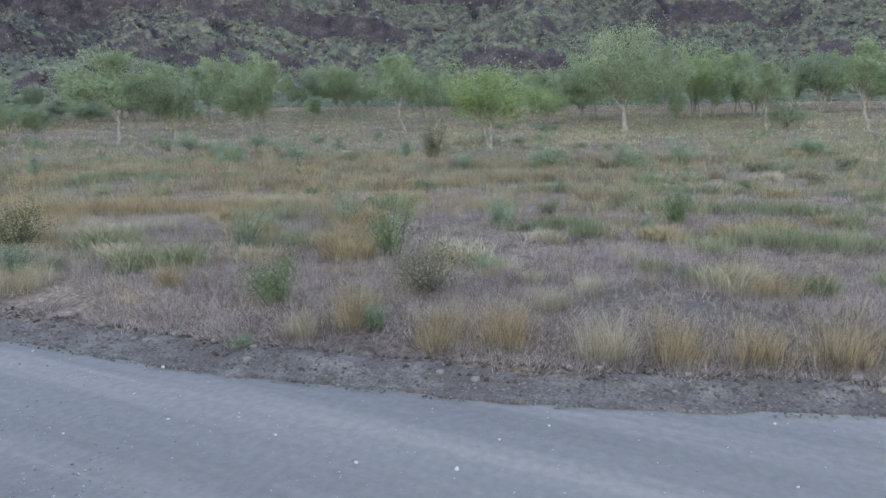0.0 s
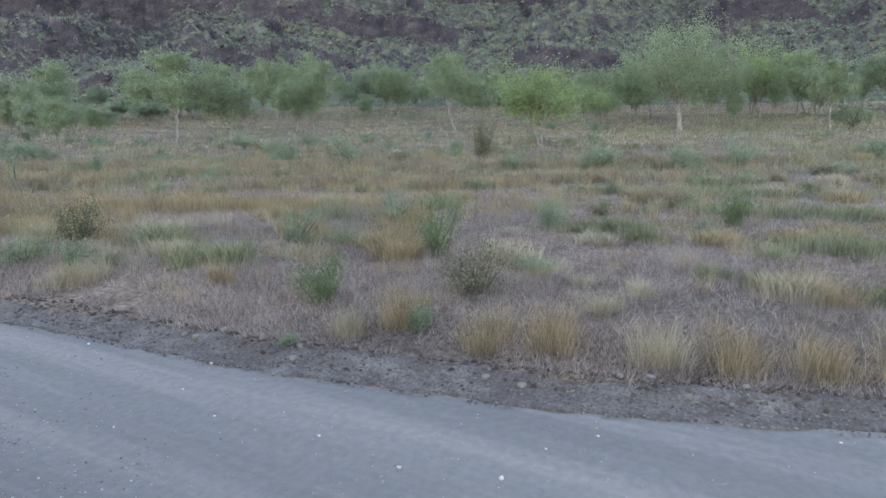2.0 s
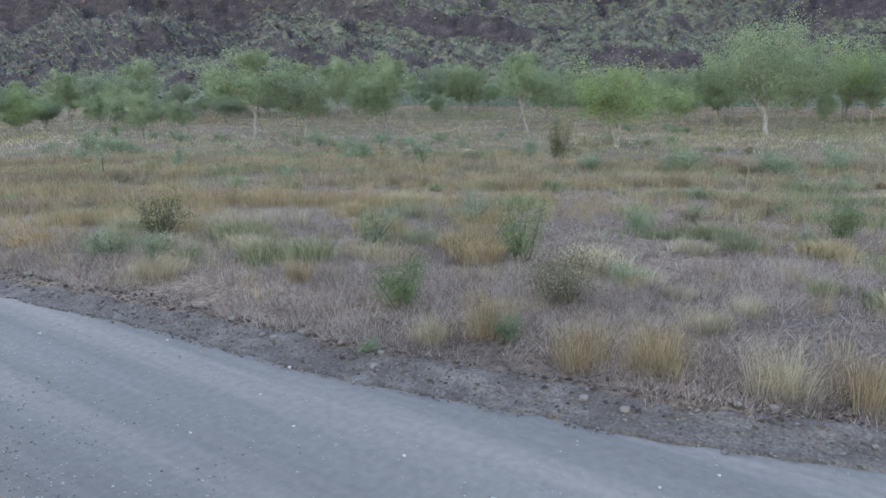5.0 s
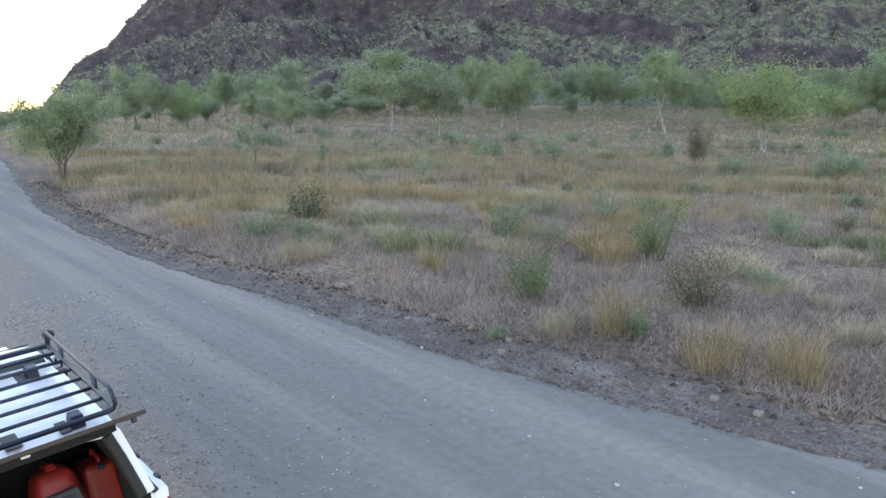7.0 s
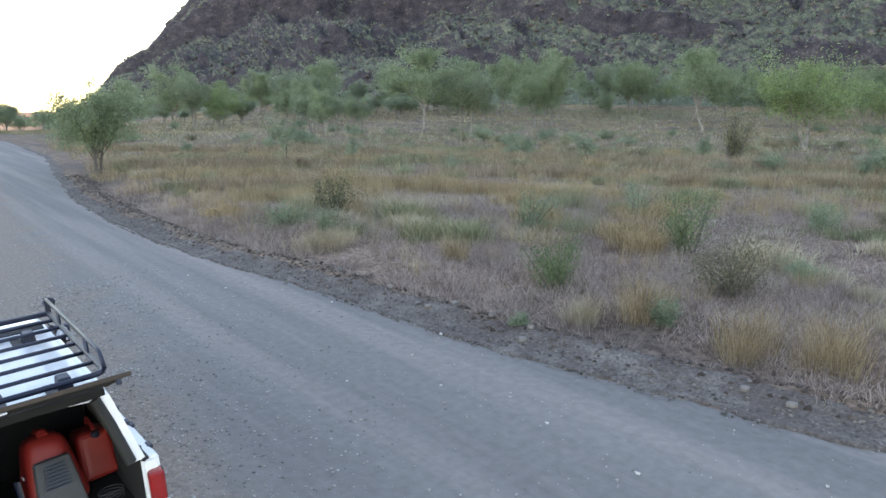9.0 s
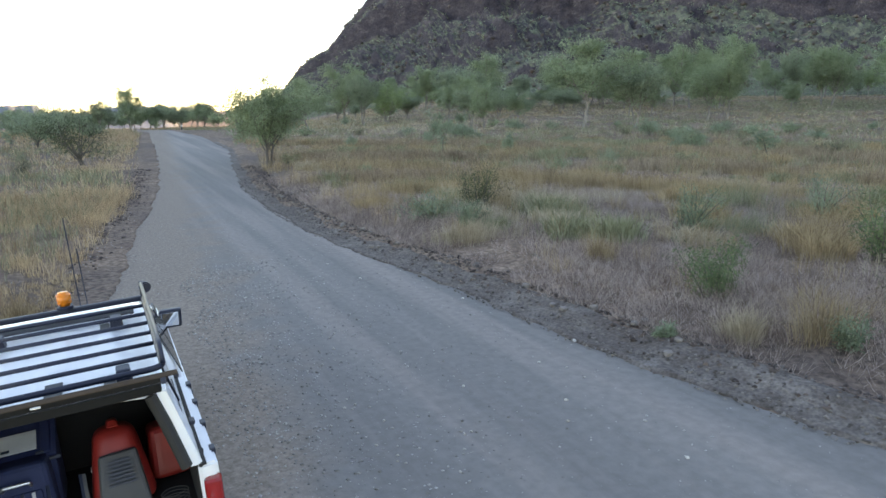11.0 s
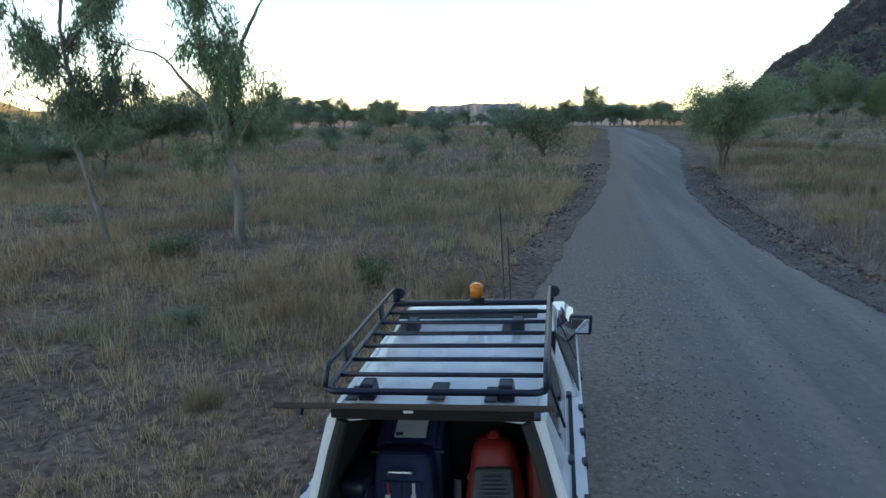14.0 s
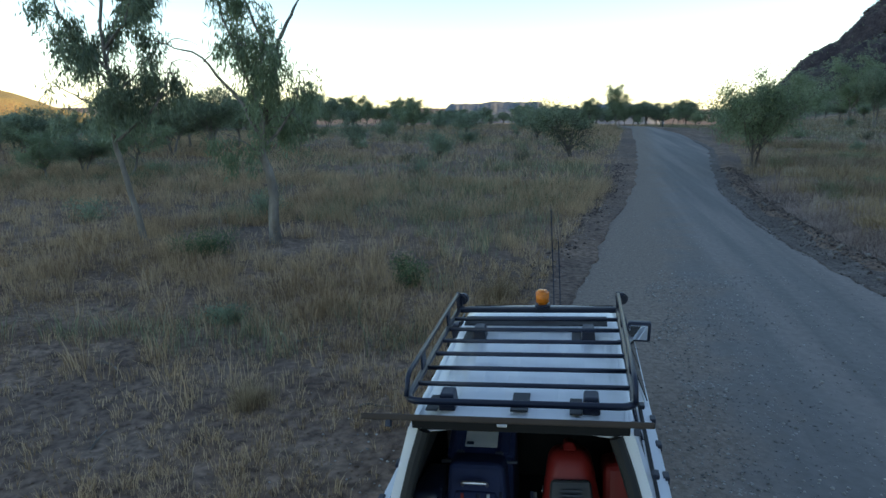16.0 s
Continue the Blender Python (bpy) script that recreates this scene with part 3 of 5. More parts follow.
g1 = plant(limbed_gum("gum_tree", 101, [(0, 0), (-0.3, 1.6), (-0.55, 2.4), (-0.45, 3.3), (-0.6, 4.7), (-0.55, 6.1), (-0.4, 7.6)], 0.08, [
    ([(-0.45, 3.2), (-1.1, 3.5), (-1.9, 3.85)], 0.04, 0.35, 0.2), ([(-0.55, 2.5), (0.2, 3.0), (0.8, 3.6), (1.15, 4.4)], 0.045, 0.6, -0.3), ([(-0.5, 4.2), (-1.2, 5.0), (-1.7, 5.6), (-1.9, 6.5)], 0.04, 0.9, 0.3),
    ([(-0.6, 4.7), (0.1, 5.4), (0.5, 6.4), (0.6, 7.4)], 0.045, 1.0, -0.4), ([(-0.55, 6.0), (-1.1, 7.0), (-1.3, 8.0)], 0.035, 0.9, 0.3), ([(-0.5, 3.6), (0.1, 4.2), (0.5, 4.8)], 0.035, 1.0, 0.5),
    ([(-0.55, 4.4), (-0.6, 5.0), (-0.4, 5.8), (-0.2, 6.6)], 0.04, 1.0, 0.9), ([(-0.55, 3.9), (-0.7, 4.4), (-0.9, 5.2)], 0.035, 0.9, -0.9), ([(-0.45, 7.4), (-0.1, 8.0), (0.1, 8.8)], 0.03, 0.9, 0.2),
    ([(-0.55, 3.0), (-0.3, 3.5), (-0.1, 4.0)], 0.035, 0.8, -0.7)], 17000, leaf=(0.19, 0.036), leaf_mat=M_LEAF_GREY), -10.5, 16.3)
tagged(g1, "slender pale-barked gum with drooping grey-green leaves", "tree", "gums by the parking place")
g2 = plant(limbed_gum("gum_tree", 108, [(0, 0), (-0.03, 0.9), (-0.08, 1.7), (-0.28, 2.35), (-0.15, 3.2), (0.05, 4.0), (0.15, 4.6), (0.3, 5.1)], 0.145, [
    ([(0.3, 5.0), (0.35, 5.3), (0.65, 5.7), (0.86, 6.15), (0.95, 6.9), (1.2, 7.8)], 0.055, 0.05, 0.2), ([(0.1, 4.4), (-0.1, 5.0), (-0.35, 5.5), (-0.6, 6.2), (-0.8, 7.2)], 0.05, 0.7, 0.2),
    ([(-0.25, 2.7), (-0.7, 3.6), (-1.3, 4.3), (-1.7, 4.75), (-2.15, 4.8), (-2.55, 5.05)], 0.05, 0.0, -0.2), ([(-0.8, 3.75), (-1.1, 3.95), (-1.4, 4.15)], 0.025, 0.0, 0.1),
    ([(-0.2, 2.5), (0.3, 3.0), (0.6, 3.5), (0.75, 4.3)], 0.05, 0.6, 0.3), ([(-0.15, 3.2), (-0.5, 4.0), (-0.75, 4.8), (-1.1, 5.6), (-1.35, 6.6)], 0.05, 0.85, 0.3),
    ([(-0.28, 2.3), (-0.6, 2.6), (-1.0, 2.75)], 0.03, 0.35, -0.3), ([(0.0, 3.8), (0.3, 4.3), (0.55, 4.7)], 0.035, 0.6, -0.5), ([(-0.2, 2.9), (0.1, 3.3), (0.3, 3.4)], 0.03, 0.35, 0.6),
    ([(0.15, 4.6), (-0.2, 4.9), (-0.6, 5.0)], 0.03, 0.6, -0.4), ([(0.9, 6.6), (0.75, 6.9), (0.8, 7.5)], 0.022, 0.0, 0.0)], 8500, leaf=(0.19, 0.034), leaf_mat=M_LEAF), -7.25, 17.1)
tagged(g2, "sparse gum with thick forked trunk and bare twisted limbs", "tree", "gums by the parking place")
g3 = plant(tree("roadside_tree", 131, 4.5, 5.0, fork=0.36, limbs=9, twigs=9, leaves=22000, leaf=(0.16, 0.05), droop=0.8, trunk=0.10, leaf_mat=M_LEAF, stems=3, low=0.5, clump=0.2, bark=M_BARK_DARK, hang=0.02), 9.0, 39.0, 0)
tagged(g3, "bushy dark green tree with several thin stems by the road", "tree")
g4 = plant(tree("leaning_tree", 137, 3.0, 4.6, fork=0.24, limbs=7, twigs=6, leaves=3000, leaf=(0.14, 0.045), droop=0.3, trunk=0.11, leaf_mat=M_LEAF_DARK, stems=2, low=0.25, bark=M_BARK_DARK, clump=0.3), -0.4, 47.5, 0)
tagged(g4, "small crooked dark tree with open branches", "tree")

# kinds of tree for the flat, copied about
KINDS = [
    tree("woodland_gum", 201, 10.0, 8.5, low=0.42, clump=0.20, fork=0.40, limbs=9, twigs=8, leaves=17000, leaf=(0.25, 0.09), droop=1.2, trunk=0.14, leaf_mat=M_LEAF, hang=0.10),
    tree("woodland_gum", 202, 9.0, 9.0, clump=0.20, stems=2, fork=0.36, limbs=8, twigs=8, leaves=17000, leaf=(0.25, 0.09), droop=1.0, trunk=0.17, leaf_mat=M_LEAF_FRESH, low=0.46, hang=0.14),
    tree("woodland_gum", 203, 11.0, 7.5, low=0.45, clump=0.20, fork=0.45, limbs=8, twigs=7, leaves=15000, leaf=(0.25, 0.09), droop=1.3, trunk=0.13, lean=(0.08, 0.05), leaf_mat=M_LEAF, hang=0.12),
    tree("woodland_gum", 204, 8.0, 7.0, clump=0.20, fork=0.34, limbs=8, twigs=7, leaves=15000, leaf=(0.24, 0.085), droop=0.8, trunk=0.14, leaf_mat=M_LEAF_GREY, stems=2, low=0.36, lean=(-0.1, 0.1), hang=0.08),
    tree("woodland_gum", 205, 14.0, 17.0, clump=0.22, fork=0.32, limbs=14, twigs=11, leaves=30000, leaf=(0.28, 0.10), droop=0.8, trunk=0.30, leaf_mat=M_LEAF, low=0.40, hang=0.10),
    tree("sapling", 206, 3.0, 1.7, fork=0.4, limbs=5, twigs=4, leaves=1500, leaf=(0.13, 0.05), droop=0.5, trunk=0.04, leaf_mat=M_LEAF_GREY, bark=M_BARK_DARK),
    tree("low_tree", 207, 2.6, 3.0, fork=0.22, limbs=6, twigs=5, leaves=3600, leaf=(0.16, 0.06), droop=0.2, trunk=0.07, leaf_mat=M_LEAF_GREY, stems=2, low=0.15, bark=M_BARK_DARK),
]
SIZES = [(10.0, 8.5), (9.0, 9.0), (11.0, 7.5), (8.0, 7.0), (14.0, 17.0), (3.0, 1.7), (2.6, 3.0)]
LABELS = ["pale-trunked gum tree with a loose green crown", "bright green spreading gum with a forked trunk", "tall thin gum with a white trunk", "low bushy grey-green gum",
          "large wide-crowned gum with a thick white trunk", "thin young tree with sparse grey-green leaves", "low dark scrubby tree on the grass flat"]
CATS = ["tree"] * 5 + ["sapling", "tree"]
used = set()


def put_tree(kind, x, y, h, rz, w=None):
    ob = KINDS[kind]
    if kind in used:
        ob = copy_thing(ob, pose(x, y, 0))
    used.add(kind)
    plant(ob, x, y, rz)
    k = h / SIZES[kind][0]
    kw = k if w is None else w / SIZES[kind][1]
    ob.scale = (kw, kw, k)
    return tagged(ob, LABELS[kind], CATS[kind], "trees of the grass flat")


# kind, x, y, height, turn, width
for row in ((2, 54.1, 67.9, 11.0, 0, 11.0), (1, 68.5, 27.3, 8.4, 30, 11.5), (4, 104, 19.8, 14.4, 0, 19.0), (2, 95.0, 52.5, 11.8, 70, 9.0), (3, 60.5, 66, 8.2, 40, 8.5),
            (0, 108, 107, 11.2, 10, 11.5), (3, 112, 98, 9.2, 50, 9.0), (0, 128, 86, 10.4, 90, 11.0), (6, 109, -1.6, 4.0, 0, 6.5), (2, 110, -12.2, 12.5, 0, 10.0)):
    put_tree(*row)
for row in ((1, 135, 12, 12.5, 60, 11.0), (3, 138, 3, 9.0, 20, 12.0), (0, 76, 128, 10.6, 0, 12), (3, 66, 122, 8.6, 80, 11), (5, 20.5, 40.0, 3.2, 0, 1.5), (5, 47.1, 4.8, 2.1, 0, 1.6),
            (5, 36.9, 28.5, 2.3, 50, 2.2), (6, 44, 13, 1.7, 0, 2.4), (6, 49.2, 51.8, 1.9, 30, 2.3)):
    put_tree(*row)
for row in ((6, -4.1, 65.7, 3.6, 10, 3.6), (6, -3.2, 80, 3.9, 70, 4.2), (6, -8.6, 43.2, 1.9, 0, 2.0), (0, -18.6, 77, 3.6, 0, 4.6), (6, -18.2, 54.4, 2.2, 30, 2.6), (6, -18.4, 64.8, 2.1, 90, 2.4),
            (6, -9.3, 57.7, 1.3, 40, 1.9), (0, 5.0, 113, 6.2, 0, 5.6), (3, 0.9, 110, 4.4, 0, 4.0), (2, 15.9, 124, 4.4, 0, 2.2), (3, -23.8, 42.4, 4.6, 0, 5.6), (3, -30, 33.8, 3.3, 60, 5.0), (5, -5.9, 65.4, 2.2, 0, 1.6)):
    put_tree(*row)
# the belt of trees along the foot of the range and the scrub on the far flat
rng = np.random.default_rng(5)
for i in range(96):
    a = 16 + i * 0.9 + rng.uniform(-1.0, 1.0)
    d = rng.uniform(105, 205) if a > 34 else rng.uniform(85, 190)
    h = rng.choice([5.0, 6.5, 8.0, 9.5, 11.0]) * rng.uniform(0.85, 1.15) * (0.75 if a < 34 else 1)
    put_tree(int(rng.choice([0, 2, 3, 1], p=[0.36, 0.30, 0.26, 0.08])), d * math.sin(radians(a)), d * math.cos(radians(a)), h, rng.uniform(0, 360), h * rng.uniform(0.65, 1.15))
for i in range(76):
    a = -52 + i * 0.82 + rng.uniform(-0.5, 0.5)
    d = rng.uniform(110, 190) if a > -30 else rng.uniform(60, 120)
    h = rng.uniform(3.4, 7.2) * (d / 130) ** 0.5 if a > -30 else rng.uniform(2.2, 3.6)
    h *= 0.5 if a > -14 else 1
    put_tree(int(rng.choice([0, 2, 2, 3])), d * math.sin(radians(a)), d * math.cos(radians(a)), h, rng.uniform(0, 360), h * rng.uniform(0.9, 1.5))
for i in range(13):
    a, d = -51 + i * 2.3 + rng.uniform(-0.8, 0.8), rng.uniform(34, 58)
    h = rng.uniform(2.0, 2.9) if a < -34 else rng.uniform(2.6, 3.9)
    put_tree(int(rng.choice([0, 2, 3])), d * math.sin(radians(a)), d * math.cos(radians(a)), h, rng.uniform(0, 360), h * rng.uniform(1.1, 1.6))
for i in range(34):
    a = -49 + i * 1.4 + rng.uniform(-0.6, 0.6)
    d = rng.uniform(92, 122) if a > -32 else rng.uniform(56, 80)
    h = rng.uniform(2.6, 4.4) * (0.55 if a > -14 else 0.7 if a < -33 else 1)
    put_tree(int(rng.choice([0, 2, 3])), d * math.sin(radians(a)), d * math.cos(radians(a)), h, rng.uniform(0, 360), h * rng.uniform(0.9, 1.5))
for i in range(18):
    a = -3 + i * 1.0 + rng.uniform(-0.3, 0.3)
    d = rng.uniform(150, 175) if 1.5 < a < 8 else rng.uniform(112, 150)
    h = rng.uniform(4.0, 6.0) if 1.5 < a < 8 else rng.uniform(3.0, 4.8)
    put_tree(int(rng.choice([0, 3, 3])), d * math.sin(radians(a)), d * math.cos(radians(a)), h, rng.uniform(0, 360), h * rng.uniform(1.0, 1.6))
for i in range(20):
    a, d = rng.uniform(-24, 1), rng.uniform(72, 125)
    h = rng.uniform(1.4, 3.0)
    put_tree(int(rng.choice([3, 6])), d * math.sin(radians(a)), d * math.cos(radians(a)), h, rng.uniform(0, 360), h * rng.uniform(1.1, 1.7))
# bushy undergrowth between the trees at the foot of the range
for i in range(32):
    a = 13 + i * 0.95 + rng.uniform(-0.6, 0.6)
    d = rng.uniform(115, 210)
    h = rng.uniform(2.4, 4.6)
    put_tree(3, d * math.sin(radians(a)), d * math.cos(radians(a)), h, rng.uniform(0, 360), h * rng.uniform(1.2, 1.8))
# low scrub dotted over the flat
for i in range(30):
    a, d = rng.uniform(18, 100), rng.uniform(42, 110)
    put_tree(6, d * math.sin(radians(a)), d * math.cos(radians(a)), rng.uniform(0.8, 1.9), rng.uniform(0, 360), rng.uniform(1.0, 2.6))

# ---- shrubs near the road ----
B_DARK, B_GREEN, B_GREY, B_BROWN = "dark", "green", "grey", "brown"
BUSH = {B_DARK: (M_LEAF_DARK, "dense dark green shrub in dry grass"), B_GREEN: (M_SHRUB, "bright green leafy shrub in dry grass"),
        B_GREY: (M_LEAF_GREY, "grey-green shrub with thin stems"), B_BROWN: (M_BUSH_BROWN, "half-bare brown twiggy shrub")}
for i, (k, x, y, h, w) in enumerate(((B_GREEN, 23.5, 2.1, 1.35, 1.4), (B_DARK, 11.0, 18.6, 1.5, 1.4), (B_GREEN, 10.0, 8.4, 1.1, 1.3), (B_BROWN, 12.3, 5.9, 1.3, 2.0), (B_GREEN, 15.3, 8.7, 1.7, 1.5),
                                       (B_GREY, 14.1, 12.8, 1.4, 1.1), (B_GREY, 18.9, 12.6, 1.4, 1.2), (B_GREY, 20.7, 7.6, 0.9, 1.4), (B_BROWN, 49.0, 24.2, 3.6, 3.0), (B_GREY, 25.4, 29.3, 1.0, 1.7),
                                       (B_GREY, 14.5, 5.4, 0.5, 1.1), (B_GREY, 9.2, 16.2, 0.9, 0.8), (B_GREY, 9.6, 5.7, 0.55, 0.6), (B_GREY, -9.1, 20.3, 1.0, 1.1), (B_GREEN, -2.9, 14.0, 0.7, 0.8), (B_GREY, 7.9, 7.35, 0.2, 0.4), (B_GREEN, -8.3, 15.6, 0.6, 1.3), (B_GREY, -5.6, 11.6, 0.4, 0.7)), 1):
    ob = plant(shrub("shrub", 300 + i, h, w, leaves=int((2400 if k == B_DARK else 1700 if k == B_BROWN and h < 2 else 2100) * max(0.5, min(w, 2.2))), leaf=(0.07 * max(1, h / 1.6), 0.022 * max(1, h / 1.6)), leaf_mat=BUSH[k][0], stems=12), x, y)
    tagged(ob, BUSH[k][1], "shrub", "roadside shrubs")

rng = np.random.default_rng(44)
SHRUBS = [shrub("low_shrub", 400 + k, 0.9, 1.2, leaves=1100, leaf=(0.085, 0.03), leaf_mat=m, stems=12) for k, m in enumerate((M_LEAF_GREY, M_OLIVE, M_BUSH_BROWN, M_LEAF))]
for i in range(66):
    ob = SHRUBS[i % 4]
    if i >= 4:
        ob = copy_thing(ob, pose(0, 0, 0))
    a, d = rng.uniform(12, 104), rng.uniform(16, 30) if i < 10 else rng.uniform(28, 95)
    x, y = d * math.sin(radians(a)), d * math.cos(radians(a))
    x = max(x, float(road_right(y)) + 3.0)
    plant(ob, x, y, rng.uniform(0, 360))
    k = rng.uniform(0.5, 1.0) * (0.8 + d / 80)
    ob.scale = (k * 1.15, k * 1.15, k * 0.85)
    tagged(ob, ("grey-green low shrub among dry grass", "olive low bush among dry grass", "dry brown low bush among grass", "green low bush among dry grass")[i % 4], "shrub", "low shrubs of the flat")
for i in range(22):
    ob = copy_thing(SHRUBS[i % 4], pose(0, 0, 0))
    a, d = rng.uniform(-48, -2), rng.uniform(20, 70)
    plant(ob, d * math.sin(radians(a)) - 1, d * math.cos(radians(a)), rng.uniform(0, 360))
    k = rng.uniform(0.5, 1.0) * (0.8 + d / 80)
    ob.scale = (k * 1.15, k * 1.15, k * 0.85)

# ---- grass ----
def grass(name, x, y, height, spread, blades, width, material, label, seed, lean=0.55, bend=True):
    """One mesh of blades for many tussocks at x, y."""
    rng = np.random.default_rng(seed)
    n = len(x)
    height, spread = np.broadcast_to(height, (n,)), np.broadcast_to(spread, (n,))
    t = np.repeat(np.arange(n), blades)
    m = len(t)
    a = rng.uniform(0, 2 * math.pi, m)
    r = np.sqrt(rng.uniform(0, 1, m))
    bx, by = x[t] + np.cos(a) * r * spread[t] * 0.45, y[t] + np.sin(a) * r * spread[t] * 0.45
    h = height[t] * rng.uniform(0.45, 1.1, m)
    out = h * lean * (0.25 + r) * rng.uniform(0.3, 1.1, m)
    a2 = a + rng.normal(0, 0.7, m)
    z = land(bx, by)
    w = width * rng.uniform(0.6, 1.3, m)
    s = rng.uniform(0, math.pi, m)
    sx, sy = np.cos(s) * w / 2, np.sin(s) * w / 2
    dx, dy = np.cos(a2) * out, np.sin(a2) * out
    b0 = np.stack([bx - sx, by - sy, z - 0.03], -1)
    b1 = np.stack([bx + sx, by + sy, z - 0.03], -1)
    tip = np.stack([bx + dx, by + dy, z + h], -1)
    if bend:
        mx, my, mz = bx + dx * 0.3, by + dy * 0.3, z + h * 0.58
        m0 = np.stack([mx - sx * 0.8, my - sy * 0.8, mz], -1)
        m1 = np.stack([mx + sx * 0.8, my + sy * 0.8, mz], -1)
        V = np.stack([b0, b1, m1, m0, tip], 1).reshape(-1, 3)
        k = np.arange(m)[:, None] * 5
        F = np.concatenate([k + [[0, 1, 2]], k + [[0, 2, 3]], k + [[3, 2, 4]]])
    else:
        V = np.stack([b0, b1, tip], 1).reshape(-1, 3)
        F = np.arange(m * 3).reshape(-1, 3)
    return mesh_ob(name, V, F, material)


def scatter(rng, n, x0, x1, y0, y1, keep):
    x, y = rng.uniform(x0, x1, n), rng.uniform(y0, y1, n)
    k = keep(x, y) > rng.uniform(0, 1, n)
    return x[k], y[k]


def right_of(x, y, gap):
    return smooth01(gap, gap + 0.6, x - road_right(y))


def left_of(x, y, gap):
    return smooth01(gap, gap + 0.6, road_left(y) - x)


rng = np.random.default_rng(77)
patch = lambda x, y, f, s, lo=0.0, hi=0.35: smooth01(lo, hi, fbm(x * f, y * f, s))
dist = lambda x, y: np.hypot(x, y)
bearing = lambda x, y: np.degrees(np.arctan2(x, y))
GRASS = "dry grass cover, too dense to count"


def stuff(ob, label):
    return tagged(ob, label, "grass", kind="stuff")


# low mauve fuzz near the road, thin on the bare ashy patches
def ash(x, y):
    k = np.ones_like(x)
    for cx, cy, a, b in ((23.6, 5.6, 3.0, 1.3), (18.6, -2.0, 2.2, 1.4), (20.5, 0.9, 2.0, 0.8), (12.9, 9.0, 1.0, 0.6), (26.5, -2.0, 2.5, 1.2)):
        k = k * (1 - 0.9 * np.exp(-((x - cx) / a) ** 2 - ((y - cy) / b) ** 2))
    return k



x, y = scatter(rng, 27000, 7, 34, -9, 34, lambda x, y: right_of(x, y, 0.5) * (0.2 + 0.8 * patch(x, y, 0.24, 3, -0.25, 0.0)) * smooth01(36, 24, dist(x, y)) * ash(x, y))
stuff(grass("mauve_grass", x, y, rng.uniform(0.12, 0.30, len(x)), 0.52, 40, 0.011, M_MAUVE, GRASS, 1, lean=1.5, bend=False), "low fuzzy mauve-grey dry grass")
# golden tussocks along the verge and in drifts
x, y = scatter(rng, 5200, 7, 50, -10, 60, lambda x, y: right_of(x, y, 1.3) * (0.10 + 0.9 * patch(x, y, 0.13, 8, 0.0, 0.3) * smooth01(14, 24, dist(x, y))) * smooth01(75, 45, dist(x, y)))
stuff(grass("golden_grass", x, y, rng.uniform(0.4, 0.85, len(x)), 0.5, 34, 0.0075, M_STRAW, GRASS, 2, lean=0.5), "golden dry grass in loose drifts")
x, y = scatter(rng, 2600, 6, 40, -10, 50, lambda x, y: right_of(x, y, 1.2) * (0.14 + 0.5 * patch(x, y, 0.3, 9, 0.1, 0.4)))
stuff(grass("pale_grass", x, y, rng.uniform(0.25, 0.55, len(x)), 0.4, 28, 0.007, M_PALE, GRASS, 3, lean=0.8), "bleached pale dry grass")
x, y = scatter(rng, 2800, 8, 60, -20, 70, lambda x, y: right_of(x, y, 3.0) * patch(x, y, 0.12, 12, 0.05, 0.3) * smooth01(17, 26, dist(x, y)))
stuff(grass("spinifex", x, y, rng.uniform(0.3, 0.6, len(x)), 0.8, 44, 0.010, M_OLIVE, GRASS, 4, lean=0.9), "olive-green hummock grass")
# the flat beyond
x, y = scatter(rng, 30000, 10, 130, -45, 130, lambda x, y: right_of(x, y, 2) * smooth01(22, 34, dist(x, y)) * (0.22 + 0.78 * patch(x, y, 0.07, 15, -0.15, 0.12)) * smooth01(95, 40, dist(x, y)))
stuff(grass("rusty_grass", x, y, rng.uniform(0.4, 0.75, len(x)), 1.0, 12, 0.035, M_RUST, GRASS, 5, lean=0.9, bend=False), "rust-brown tall dry grass")
x, y = scatter(rng, 28000, 10, 150, -50, 150, lambda x, y: right_of(x, y, 2) * smooth01(28, 45, dist(x, y)) * (0.3 + 0.7 * patch(x, y, 0.06, 18, -0.15, 0.12)) * (0.35 + 0.65 * smooth01(28, 58, bearing(x, y))))
stuff(grass("olive_grass", x, y, rng.uniform(0.35, 0.75, len(x)), 1.3, 12, 0.05, M_OLIVE, GRASS, 6, lean=1.1, bend=False), "olive-green grass of the flat")
x, y = scatter(rng, 18000, 10, 190, -60, 190, lambda x, y: right_of(x, y, 2) * smooth01(30, 60, dist(x, y)) * (0.2 + 0.75 * patch(x, y, 0.05, 19, -0.05, 0.25)))
stuff(grass("straw_grass", x, y, rng.uniform(0.35, 0.7, len(x)), 1.4, 11, 0.05, M_STRAW, GRASS, 7, lean=1.0, bend=False), "straw-coloured grass of the flat")
x, y = scatter(rng, 21000, 20, 220, -60, 220, lambda x, y: right_of(x, y, 2) * smooth01(58, 95, dist(x, y)) * (0.4 + 0.6 * patch(x, y, 0.03, 28, -0.1, 0.25)))
stuff(grass("pale_far_grass", x, y, rng.uniform(0.22, 0.5, len(x)), 2.4, 11, 0.08, M_PALE, GRASS, 8, lean=0.6, bend=False), "pale grass of the far clearing")
